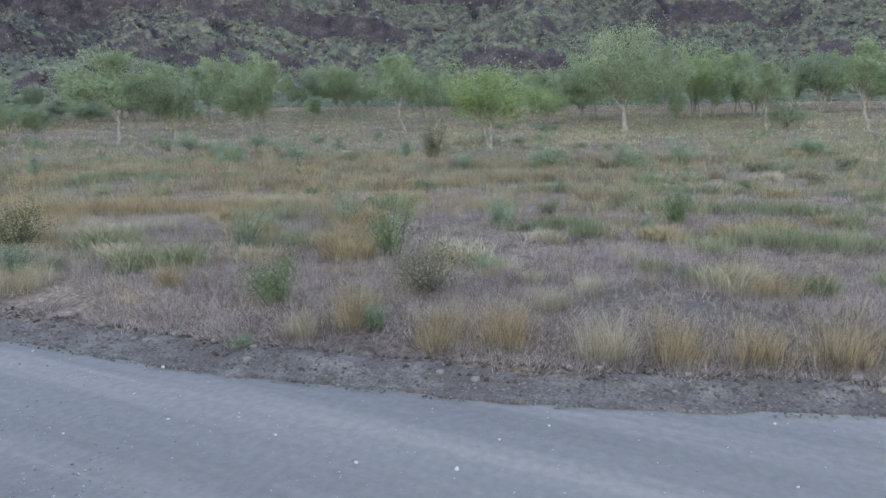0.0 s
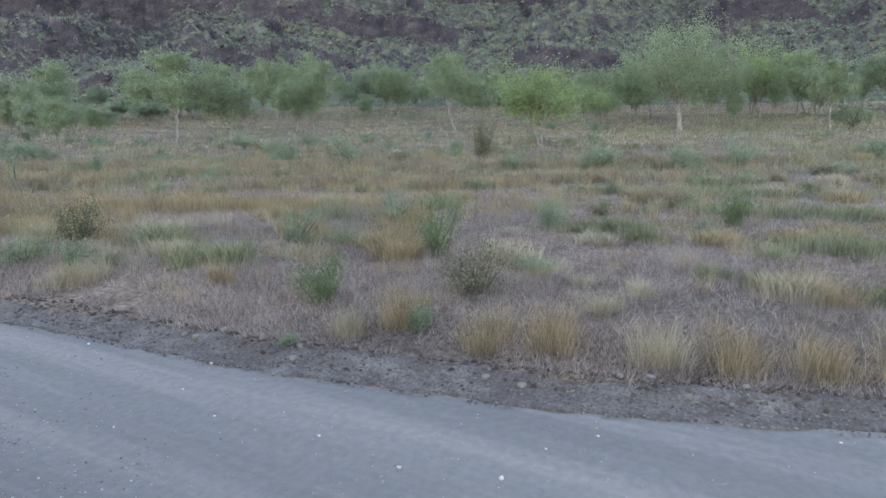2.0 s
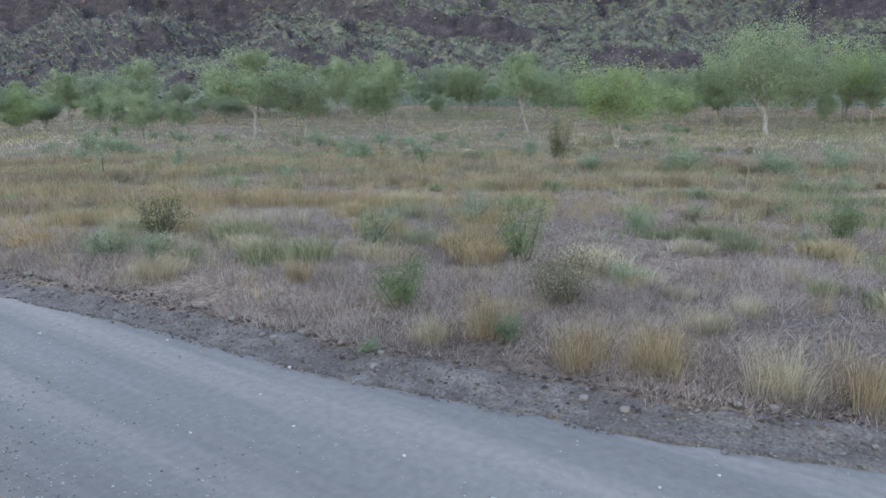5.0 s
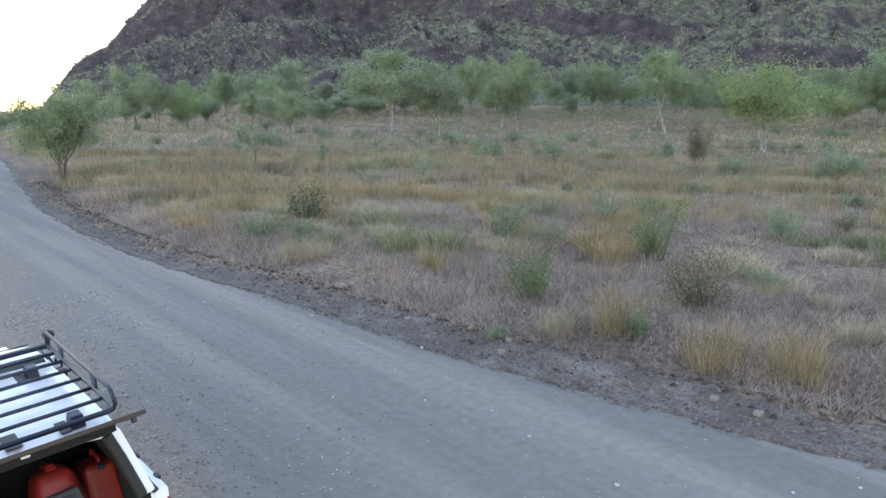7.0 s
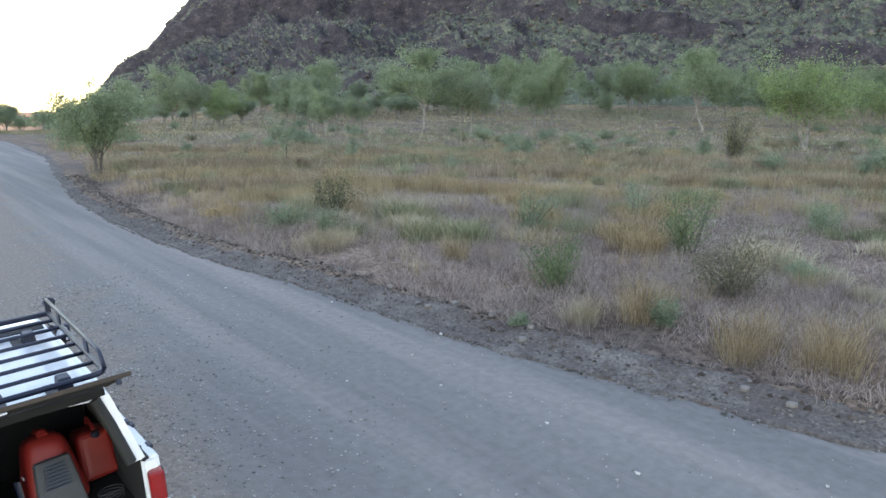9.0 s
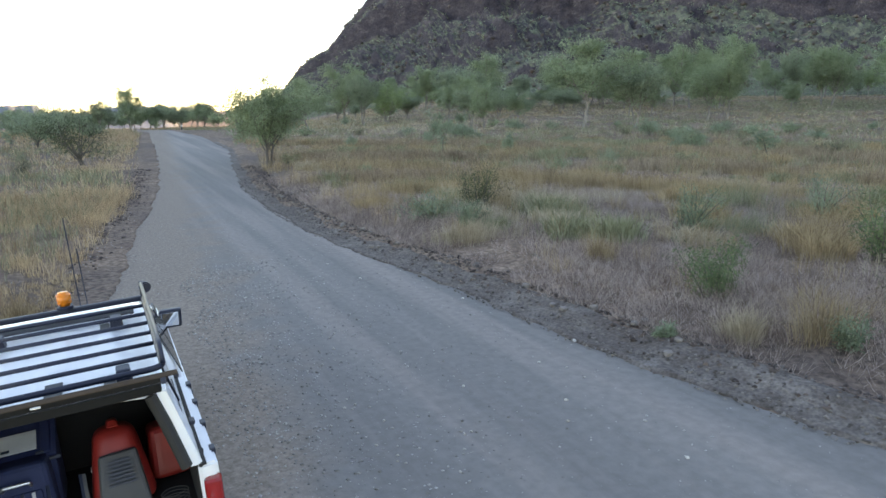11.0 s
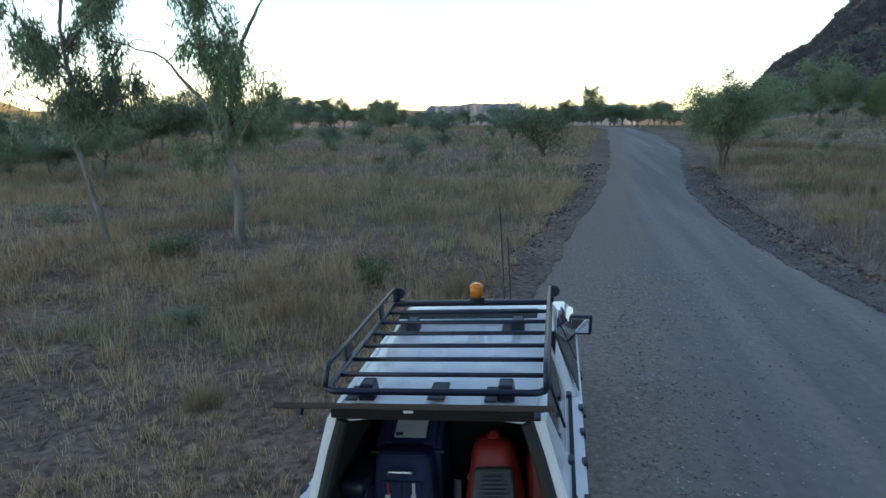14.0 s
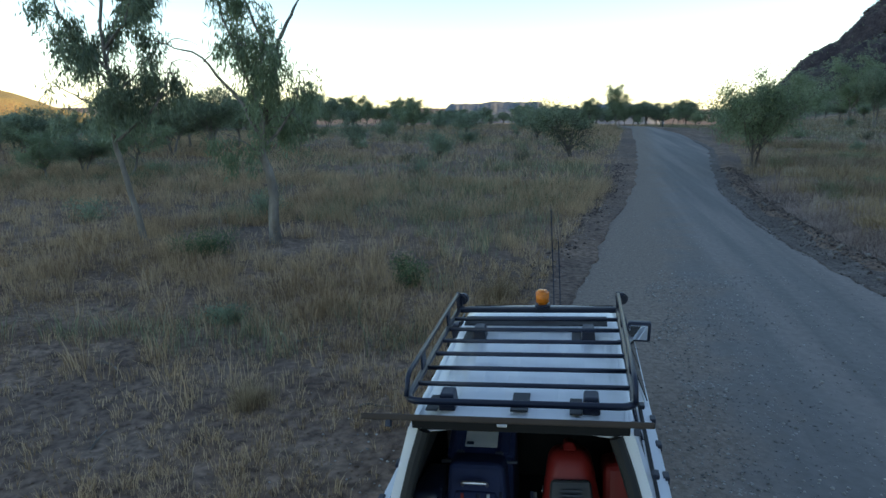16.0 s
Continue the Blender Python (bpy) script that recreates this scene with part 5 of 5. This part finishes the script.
def build_ute():
    ute = empty("ute")
    ute.matrix_basis = UT
    tagged(ute, "white dual-cab ute with an open canopy and black roof rack", "car")
    # tub
    tub = part("tub_floor", box(1.52, 1.58, 0.05, (0, 0.68, 0.80)), M_DARK, ute, "black tub liner")
    for s in (-1, 1):
        lower = arch(0.78, 0.43, 0.52, -0.12, 1.52)
        part("tub_side", slab(lower + [(1.52, 1.26), (0.7, 1.27), (-0.10, 1.27)], s * 0.90, s * 0.77, bevel=0.018), M_WHITE, ute)
        lamp = part("tail_light", box(0.12, 0.12, 0.30, (s * 0.85, -0.11, 1.03), (0, 0, s * -8), 0.035, 3), M_TAIL, ute, "red tail light")
        part("reverse_lens", box(0.088, 0.02, 0.07, (s * 0.868, -0.172, 0.92), (0, 0, s * -8), 0.006), M_LABEL, lamp, "clear lower lens")
        part("tub_rail", box(0.03, 1.60, 0.018, (s * 0.812, 0.70, 1.272), bevel=0.006), M_RUBBER, ute)
        part("wheel_flare", slab(arch(0.78, 0.47, 0.55, 0.30, 1.26) + arch(0.78, 0.43, 0.55, 0.30, 1.26)[::-1], s * 0.89, s * 0.915), M_WHITE, ute)
        # canopy side: frame of panels round a dark window
        tilt = 0.36
        part("canopy_side", slab([(0.28, 1.275), (1.50, 1.275), (1.50, 1.36), (0.26, 1.36)], s * 0.80, s * 0.77, tilt, 0.006), M_WHITE, ute)
        part("canopy_pillar", slab([(-0.105, 1.275), (0.44, 1.275), (0.40, 1.40), (0.22, 1.76), (0.01, 1.79)], s * 0.806, s * 0.72, tilt, 0.010), M_WHITE, ute)
        part("canopy_pillar", slab([(1.36, 1.38), (1.50, 1.38), (1.46, 1.74), (1.30, 1.74)], s * 0.80, s * 0.765, tilt, 0.010), M_WHITE, ute)
        part("canopy_side", slab([(0.02, 1.735), (1.48, 1.735), (1.46, 1.80), (0.03, 1.80)], s * 0.802, s * 0.765, tilt, 0.010), M_WHITE, ute)
        part("side_lining", slab([(0.0, 1.275), (1.48, 1.275), (1.46, 1.79), (0.04, 1.79)], s * 0.717, s * 0.708, tilt), M_DARK, ute, "dark canopy lining")
        part("tub_liner", box(0.012, 1.55, 0.46, (s * 0.765, 0.70, 1.04)), M_DARK, ute)
        win = part("canopy_window", slab([(0.38, 1.355), (1.38, 1.355), (1.32, 1.74), (0.20, 1.74)], s * 0.796, s * 0.786, tilt), M_GLASS, ute, "dark tinted side window")
        part("window_frame", slab([(0.755, 1.375), (0.785, 1.375), (0.765, 1.74), (0.735, 1.74)], s * 0.805, s * 0.79, tilt), M_BLACK, win)
        part("opening_seal", merge(rod([(s * 0.702, -0.100, 1.285), (s * 0.60, -0.035, 1.58), (s * 0.528, 0.010, 1.77)], 0.038), rod([(s * 0.79, -0.10, 1.272), (s * 0.82, 0.1, 1.272)], 0.017)), M_RUBBER, ute, "black rubber opening seal")
        for yk, zk in ((0.10, 1.30), (0.52, 1.30), (0.92, 1.30), (1.30, 1.30)):
            part("clamp", merge(box(0.04, 0.075, 0.028, (s * 0.893, yk, zk - 0.035), bevel=0.008), box(0.02, 0.04, 0.05, (s * 0.903, yk, zk - 0.055), bevel=0.006)), M_BLACK, ute)
        for yk in (0.28, 1.20):
            part("window_latch", box(0.04, 0.07, 0.03, (s * 0.79, yk, 1.41), bevel=0.008), M_BLACK, ute)
    # canopy roof with ribs, ends
    bm = bmesh.new()
    nx, ny = 25, 14
    vs = []
    for j in range(ny):
        yv = 0.05 + 1.45 * j / (ny - 1)
        row = []
        for i in range(nx):
            u = i / (nx - 1) * 2 - 1
            rib = 0.008 * (math.cos(u * math.pi * 4.0) > 0.2) * (0.05 < j / ny < 0.95) * (abs(u) < 0.9)
            row.append(bm.verts.new((u * 0.63, yv, 1.835 - 0.05 * abs(u) ** 3.5 - 0.03 * max(0, 0.12 - j / ny) * 8 + rib)))
        vs.append(row)
    for j in range(ny - 1):
        for i in range(nx - 1):
            bm.faces.new((vs[j][i], vs[j][i + 1], vs[j + 1][i + 1], vs[j + 1][i]))
    ex = bmesh.ops.extrude_face_region(bm, geom=bm.faces[:])
    bmesh.ops.translate(bm, verts=[v for v in ex["geom"] if isinstance(v, bmesh.types.BMVert)], vec=(0, 0, -0.04))
    bmesh.ops.recalc_face_normals(bm, faces=bm.faces[:])
    part("canopy_roof", bm, M_WHITE, ute, "white ribbed canopy roof")
    part("canopy_front", box(1.36, 0.04, 0.52, (0, 1.49, 1.53), bevel=0.01), M_DARK, ute)
    part("roof_lining", box(1.16, 1.42, 0.02, (0, 0.76, 1.775)), M_DARK, ute)
    part("opening_header", box(1.20, 0.03, 0.06, (0, 0.03, 1.80), (0, 0, 0), 0.01), M_DARK, ute)
    # open rear hatch, lifted past level
    hatch = part("rear_hatch", box(1.28, 0.46, 0.02, (-0.03, -0.19, 1.945), (-25, 0, 0), 0.01), M_DARK, ute, "tinted canopy hatch lifted open")
    edge = merge(box(1.42, 0.03, 0.03, (-0.03, -0.40, 2.047), (-25, 0, 0), 0.008), box(0.03, 0.46, 0.03, (-0.675, -0.19, 1.945), (-25, 0, 0), 0.008), box(0.03, 0.46, 0.03, (0.615, -0.19, 1.945), (-25, 0, 0), 0.008))
    part("hatch_frame", edge, M_TIMBER, hatch, "dusty brown hatch frame")
    part("hatch_handle", box(0.05, 0.02, 0.015, (-0.03, -0.41, 2.025), (-25, 0, 0), 0.006), M_SILVER, hatch)
    part("hatch_latch", box(0.03, 0.04, 0.05, (-0.60, -0.40, 2.02), (-25, 0, 0), 0.006), M_BLACK, hatch)
    part("hatch_latch", box(0.03, 0.04, 0.05, (0.60, -0.40, 2.02), (-25, 0, 0), 0.006), M_BLACK, hatch)
    # tailgate, lowered
    gate = part("tailgate", box(1.48, 0.50, 0.06, (0, -0.40, 0.80), (4, 0, 0), 0.012), M_WHITE, ute, "lowered white tailgate")
    part("tailgate_liner", box(1.38, 0.42, 0.012, (0, -0.40, 0.842), (4, 0, 0), 0.004), M_DARK, gate)
    part("rear_bumper", box(1.72, 0.16, 0.16, (0, -0.20, 0.58), bevel=0.03), M_BLACK, ute)
    # cab
    low = arch(3.88, 0.43, 0.42, 1.55, 4.75)
    for s in (-1, 1):
        part("cab_side", slab(low + [(4.82, 0.75), (4.70, 1.02), (3.55, 1.16), (1.55, 1.20)], s * 0.90, s * 0.80, bevel=0.02), M_WHITE, ute)
        door = part("door", box(0.02, 1.0, 0.52, (s * 0.905, 2.72, 0.92), bevel=0.008), M_WHITE, ute)
        part("door_handle", box(0.035, 0.16, 0.035, (s * 0.925, 2.36, 1.08), bevel=0.01), M_BLACK, door)
        door2 = part("door", box(0.02, 0.72, 0.52, (s * 0.905, 1.84, 0.92), bevel=0.008), M_WHITE, ute)
        part("door_handle", box(0.035, 0.16, 0.035, (s * 0.925, 1.62, 1.08), bevel=0.01), M_BLACK, door2)
        part("side_window", slab([(1.66, 1.24), (2.24, 1.24), (2.24, 1.66), (1.80, 1.66)], s * 0.878, s * 0.868, 0.48), M_GLASS, ute, "dark side window")
        part("side_window", slab([(2.30, 1.24), (3.20, 1.24), (2.60, 1.62), (2.30, 1.64)], s * 0.878, s * 0.868, 0.48), M_GLASS, ute, "dark side window")
        part("weather_shield", slab([(2.28, 1.59), (2.64, 1.58), (2.56, 1.66), (2.28, 1.67)], s * 0.90, s * 0.885, 0.42), M_BLACK, ute)
        mx, my, mr = (0.95, 3.18, -8) if s > 0 else (-0.93, 3.16, 72)      # the near-side mirror is folded back
        mir = part("mirror_housing", box(0.24, 0.10, 0.20, (mx, my, 1.29), (0, 0, mr), 0.035, 3), M_BLACK, ute, "black door mirror housing")
        part("mirror_glass", box(0.185, 0.012, 0.145, (mx + 0.054 * math.sin(radians(mr)), my - 0.054 * math.cos(radians(mr)), 1.29), (0, 0, mr), 0.004), M_MIRROR, mir, "mirror glass")
        part("mirror_arm", rod([(s * 0.87, my, 1.24), (s * 0.93, my, 1.27)], 0.03), M_BLACK, mir)
        for yk in (0.78, 3.88):
            wheel = part("wheel", disc(0.21, 0.20, (s * 0.80, yk, 0.385), (0, 90, 0)), M_SILVER, ute, "steel wheel")
            tyre = bmesh.new()
            R, r, n, m = 0.30, 0.105, 32, 10
            g = [[tyre.verts.new((s * 0.80 + 1.12 * r * math.cos(6.2832 * j / m), yk + (R + 0.86 * r * math.sin(6.2832 * j / m)) * math.cos(6.2832 * i / n), 0.385 + (R + 0.86 * r * math.sin(6.2832 * j / m)) * math.sin(6.2832 * i / n))) for j in range(m)] for i in range(n)]
            for i in range(n):
                for j in range(m):
                    tyre.faces.new((g[i][j], g[(i + 1) % n][j], g[(i + 1) % n][(j + 1) % m], g[i][(j + 1) % m]))
            bmesh.ops.recalc_face_normals(tyre, faces=tyre.faces[:])
            part("tyre", tyre, M_RUBBER, wheel, "black rubber tyre", True)
    cab = bmesh.new()
    prof = [(1.55, 1.20, 0.88), (1.66, 1.62, 0.70), (1.80, 1.775, 0.62), (2.1, 1.785, 0.615), (2.4, 1.76, 0.61), (2.60, 1.71, 0.62), (3.55, 1.17, 0.84)]
    rows = []
    for yv, zv, wv in prof:
        rows.append([cab.verts.new((u * wv, yv, zv + (0.02 * (1 - u * u) if zv > 1.5 else 0))) for u in (-1, -0.9, -0.5, 0, 0.5, 0.9, 1)])
    for a, b in zip(rows, rows[1:]):
        for i in range(6):
            cab.faces.new((a[i], a[i + 1], b[i + 1], b[i]))
    for s in (0, -1):
        low_pts = [cab.verts.new((rows[0][s].co.x, 1.55, 1.19)), cab.verts.new((rows[-1][s].co.x, 3.55, 1.16))]
        cab.faces.new([r[s] for r in rows] + [low_pts[1], low_pts[0]])
    bmesh.ops.recalc_face_normals(cab, faces=cab.faces[:])
    part("cab_roof", cab, M_WHITE, ute, "white cab roof", True)
    part("rear_screen", box(1.16, 0.012, 0.32, (0, 1.598, 1.44), (-14, 0, 0), 0.003), M_GLASS, ute)
    part("windscreen", box(1.28, 0.012, 1.0, (0, 3.085, 1.455), (60, 0, 0), 0.003), M_GLASS, ute)
    part("bonnet", box(1.62, 1.22, 0.10, (0, 4.10, 1.09), (-5, 0, 0), 0.04, 3), M_WHITE, ute)
    part("cab_floor", box(1.64, 3.1, 0.12, (0, 3.1, 0.52)), M_DARK, ute)
    part("front_bumper", box(1.78, 0.30, 0.36, (0, 4.82, 0.66), bevel=0.07, seg=3), M_BLACK, ute)
    part("grille", box(1.1, 0.04, 0.24, (0, 4.83, 0.93), bevel=0.015), M_BLACK, ute)
    for s in (-1, 1):
        part("headlight", box(0.30, 0.10, 0.18, (s * 0.70, 4.77, 0.94), (0, 0, s * -14), 0.03), M_LABEL, ute, "clear headlight")
    for xk, h in ((0.02, 0.98), (0.10, 0.60)):
        aerial = part("aerial", rod([(xk, 4.70, 1.0), (xk + 0.0, 4.71, 1.3), (xk - 0.01, 4.72, 1.3 + h)], 0.008, 6), M_BLACK, ute, "thin black aerial")
        part("aerial_base", disc(0.025, 0.08, (xk, 4.70, 1.03), (0, 0, 0), 12), M_BLACK, aerial)
    for ob in ute.children_recursive:                    # the body draws in a little below the roof
        for v in ob.data.vertices:
            v.co.x *= 1 - 0.055 * min(1.0, max(0.0, (1.80 - v.co.z) / 0.53))
    return ute


def build_rack():
    rack = empty("roof_rack")
    rack.matrix_basis = UT
    tagged(rack, "black steel tube roof rack on the ute canopy", "roof rack")
    W, Y0, Y1, Z = 0.632, 0.055, 1.82, 1.925
    rails = [(-W, Y1, Z), (-W, Y0, Z), (W, Y0, Z), (W, Y1, Z)]
    part("base_rail", rod(bent(rails, 0.09), 0.021, 8), M_BLACK, rack, smooth=True)
    for s in (-1, 1):
        part("side_rail", rod(bent([(s * W, Y1, Z + 0.13), (s * W, Y0 + 0.08, Z + 0.13), (s * W, Y0 + 0.01, Z + 0.02)], 0.06), 0.015, 8), M_BLACK, rack, smooth=True)
        for yk in (0.52, 1.38):
            part("rail_post", box(0.014, 0.10, 0.13, (s * W, yk, Z + 0.065), bevel=0.004), M_BLACK, rack)
        part("front_post", box(0.03, 0.03, 0.15, (s * W, Y1, Z + 0.07), bevel=0.005), M_BLACK, rack)
    part("front_bar", box(2 * W, 0.05, 0.045, (0, Y1, Z + 0.0), bevel=0.012), M_BLACK, rack)
    for k in range(6):
        yk = Y0 + (Y1 - Y0) * (k + 1) / 7
        part("slat", rod([(-W, yk, Z), (W, yk, Z)], 0.0155, 8), M_BLACK, rack, smooth=True)
    for xk, yk in ((-0.42, 0.22), (0.40, 0.22), (-0.40, 1.42), (0.40, 1.42)):
        foot = part("foot", box(0.10, 0.14, 0.10, (xk, yk, 1.872), (0, 0, 0), 0.012, taper=0.8), M_BLACK, rack)
        part("foot_plate", box(0.07, 0.20, 0.012, (xk - 0.085, yk, 1.842), bevel=0.003), M_GREY, foot, "grey mounting plate")
    part("centre_plate", box(0.10, 0.24, 0.012, (0.0, 0.24, 1.852), bevel=0.003), M_GREY, rack, "grey mounting plate")
    part("wind_deflector", box(1.08, 0.15, 0.012, (0, 1.60, 1.90), (8, 0, 0), 0.003), M_GREY, rack, "dark flat panel")
    for s in (-1, 1):
        lamp = part("work_light", disc(0.047, 0.06, (s * W + 0.03, Y1 + 0.05, Z + 0.078), (90, 0, s * 10), 20, 0.012), M_BLACK, rack, "round black work light")
        part("lamp_bracket", box(0.02, 0.03, 0.08, (s * W + 0.02, Y1 + 0.03, Z + 0.03), bevel=0.004), M_BLACK, lamp)
    return rack


def build_beacon():
    ob = empty("warning_beacon")
    ob.matrix_basis = UT
    tagged(ob, "orange flashing beacon on the rack's front bar", "beacon")
    x, y, z = 0.05, 1.81, 1.945
    part("beacon_base", disc(0.062, 0.035, (x, y, z + 0.015), (0, 0, 0), 20, 0.008), M_BLACK, ob)
    part("beacon_lens", disc(0.052, 0.11, (x, y, z + 0.088), (0, 0, 0), 20, 0.014), M_ORANGE, ob, "orange beacon lens", True)
    for k in range(3):
        part("lens_ring", disc(0.0545, 0.010, (x, y, z + 0.06 + 0.028 * k), (0, 0, 0), 20, 0.003), M_ORANGE, ob)
    return ob


ute = build_ute()
rack = build_rack()
beacon = build_beacon()


def cargo(name, label, category, dx=0.0, dy=0.0, dz=0.0):
    ob = empty(name)
    ob.matrix_basis = UT @ Matrix.Translation((dx, dy, dz))
    return tagged(ob, label, category, "load in the ute")


# load in the tub
bag = cargo("gear_bag", "navy blue padded gear bag standing in the tub", "bag", -0.05, 0.34, -0.07)
part("bag_body", box(0.42, 0.28, 0.46, (-0.28, 0.24, 1.12), (-10, 0, 0), 0.06, 4, taper=0.86), M_BLUE, bag)
part("bag_pocket", box(0.29, 0.05, 0.30, (-0.28, 0.095, 1.05), (-12, 0, 0), 0.022, taper=0.92), M_BLUE, bag)
for s in (-1, 1):
    strap = part("strap", box(0.02, 0.012, 0.24, (-0.28 + s * 0.085, 0.068, 1.08), (-12, 0, s * 3), 0.003), M_RED if s < 0 else M_LABEL, bag, "worn red strap" if s < 0 else "pale webbing strap")
    part("buckle", box(0.035, 0.016, 0.035, (-0.28 + s * 0.085, 0.062, 1.11), (-10, 0, 0), 0.004), M_SILVER, strap, "silver buckle")
part("carry_handle", rod(bent([(-0.36, 0.10, 1.25), (-0.36, 0.07, 1.285), (-0.20, 0.07, 1.285), (-0.20, 0.10, 1.25)], 0.02), 0.011), M_SILVER, bag, "pale grey carry handle")
box2 = cargo("lidded_box", "dark blue plastic box with a grey-topped lid", "box", -0.06, 0.34, -0.17)
part("box_body", box(0.44, 0.36, 0.50, (-0.27, 0.55, 1.175), (0, 0, 0), 0.03), M_BLUE, box2)
lid = part("lid", box(0.46, 0.36, 0.07, (-0.27, 0.53, 1.455), (24, 0, 0), 0.025), M_BLUE, box2)
part("lid_label", box(0.22, 0.17, 0.008, (-0.27, 0.495, 1.484), (24, 0, 0), 0.002), M_LABEL, lid, "pale grey lid panel")
part("text_bar", box(0.05, 0.022, 0.004, (-0.345, 0.438, 1.466), (24, 0, 0)), M_BLACK, lid, "dark bar of lettering")
for s in (-1, 1):
    part("lid_rib", box(0.06, 0.30, 0.03, (-0.27 + s * 0.165, 0.50, 1.492), (24, 0, 0), 0.012), M_BLUE, lid)
    part("latch", box(0.05, 0.02, 0.06, (-0.27 + s * 0.13, 0.36, 1.42), bevel=0.006), M_BLACK, box2)
part("front_bar", rod([(-0.53, 0.34, 1.375), (-0.02, 0.34, 1.39)], 0.014), M_BLACK, box2, "black bar across the box")
gen = cargo("generator", "red portable generator with dark grey vented end", "generator", 0.0, 0.18, 0.0)
part("housing", box(0.43, 0.48, 0.54, (0.265, 0.44, 1.09), (-16, 0, 3), 0.11, 5, taper=0.60), M_RED, gen, smooth=True)
part("top_ridge", box(0.09, 0.24, 0.05, (0.26, 0.53, 1.355), (-18, 0, 3), 0.022, 3, taper=0.7), M_RED, gen)
end = part("end_panel", box(0.33, 0.07, 0.42, (0.275, 0.195, 1.05), (-24, 0, 3), 0.03, 3, taper=0.74), M_GREY, gen, "dark grey end panel")
for k in range(7):
    part("vent", box(0.17 - 0.006 * k, 0.012, 0.011, (0.275, 0.205 - 0.0105 * (6 - k), 1.07 + 0.0235 * k), (-24, 0, 3)), M_BLACK, end)
part("text_bar", box(0.11, 0.006, 0.022, (0.29, 0.103, 0.935), (-24, 0, 3)), M_LABEL, end, "pale bar of lettering")
part("text_bar", box(0.006, 0.07, 0.02, (0.09, 0.40, 1.10), (-12, 0, 3)), M_LABEL, gen, "pale bar of lettering")
part("side_plate", box(0.03, 0.05, 0.34, (0.05, 0.22, 0.99), (-24, 0, 4), 0.01), M_GREY, gen, "grey side plate")
for s in (-1, 1):
    part("foot", disc(0.03, 0.03, (0.265 + s * 0.14, 0.30, 0.84), (0, 0, 0), 12, 0.006), M_RUBBER, gen)
can = cargo("fuel_can", "red plastic fuel can beside the generator", "fuel can", 0.03, 0.16, -0.08)
part("can_body", box(0.29, 0.34, 0.38, (0.565, 0.60, 1.12), (-10, 0, 4), 0.07, 4, taper=0.85), M_RED, can)
part("can_handle", rod(bent([(0.58, 0.50, 1.29), (0.58, 0.52, 1.35), (0.58, 0.72, 1.36), (0.58, 0.74, 1.30)], 0.03), 0.016), M_RED, can)
part("can_cap", disc(0.03, 0.05, (0.58, 0.48, 1.31), (0, 0, 0), 14, 0.006), M_BLACK, can, "black cap")
rope = cargo("rope_coil", "thin grey cord coiled on the tub floor", "cord")
part("coil", rod([(0.58 + (0.09 + 0.01 * math.sin(k)) * math.cos(k * 0.5), 0.28 + 0.07 * math.sin(k * 0.5), 0.84 + 0.002 * k) for k in range(50)], 0.003, 5, False), M_GREY, rope)
plank = cargo("timber_plank", "brown timber planks lying across the tub", "timber")
part("plank", box(0.62, 0.10, 0.03, (0.25, 1.08, 1.42), (0, 0, 4), 0.004), M_TIMBER, plank)
part("plank", box(0.58, 0.09, 0.03, (0.22, 1.11, 1.451), (0, 0, 1), 0.004), M_TIMBER, plank)
part("plank", box(0.60, 0.08, 0.03, (0.24, 1.14, 1.55), (0, 0, 2), 0.004), M_TIMBER, plank)
crate = cargo("black_crate", "black plastic crate stowed at the tub's front", "crate")
part("crate_body", box(1.1, 0.24, 0.56, (0.12, 1.32, 1.105), (0, 0, 0), 0.02), M_DARK, crate)
part("crate_rim", box(1.14, 0.28, 0.04, (0.12, 1.32, 1.385), bevel=0.01), M_BLACK, crate)
sack = cargo("soft_bundle", "dark blue soft bundle against the tub's side", "bundle")
part("bundle_body", box(0.20, 0.5, 0.26, (-0.62, 0.50, 0.955), (0, 0, 6), 0.08, 4), M_BLUE, sack, smooth=True)
part("bundle_cover", box(0.18, 0.40, 0.12, (-0.62, 0.52, 1.12), (0, 0, -4), 0.055, 3), M_BLACK, sack, smooth=True)
roll = cargo("clear_bag", "crumpled clear plastic bag on the tub floor", "bag", 0.0, 0.2, 0.0)
b = bmesh.new()
bmesh.ops.create_icosphere(b, subdivisions=3, radius=0.09)
for v in b.verts:
    v.co = v.co * (1 + 0.35 * noise.noise(v.co * 18)) + Vector((-0.58, 0.12, 0.90))
part("bag_skin", b, M_LABEL, roll)
for i, (xk, yk) in enumerate(((-0.55, -0.02), (-0.16, -0.03), (0.03, 0.0), (-0.30, -0.06))):
    st = cargo("tie_strap", "black tie-down strap with a yellow end", "strap", 0.0, 0.22, 0.0)
    part("webbing", rod([(xk, yk + 0.22, 1.16), (xk + 0.01, yk + 0.08, 1.0), (xk - 0.01, yk, 0.85)], 0.012, 5), M_BLACK, st)
    part("strap_end", box(0.03, 0.02, 0.05, (xk - 0.01, yk - 0.01, 0.875), (20, 0, 15), 0.005), M_YELLOW, st, "yellow strap end")

post = empty("marker_post", (11.2, 104, float(land(11.2, 104))))
tagged(post, "small dark post with a white band far along the road", "post")
part("post_shaft", box(0.16, 0.16, 1.0, (0, 0, 0.5), bevel=0.02), M_BLACK, post)
part("white_band", box(0.17, 0.17, 0.28, (0.05, 0, 0.62), bevel=0.02), M_LABEL, post, "white band")
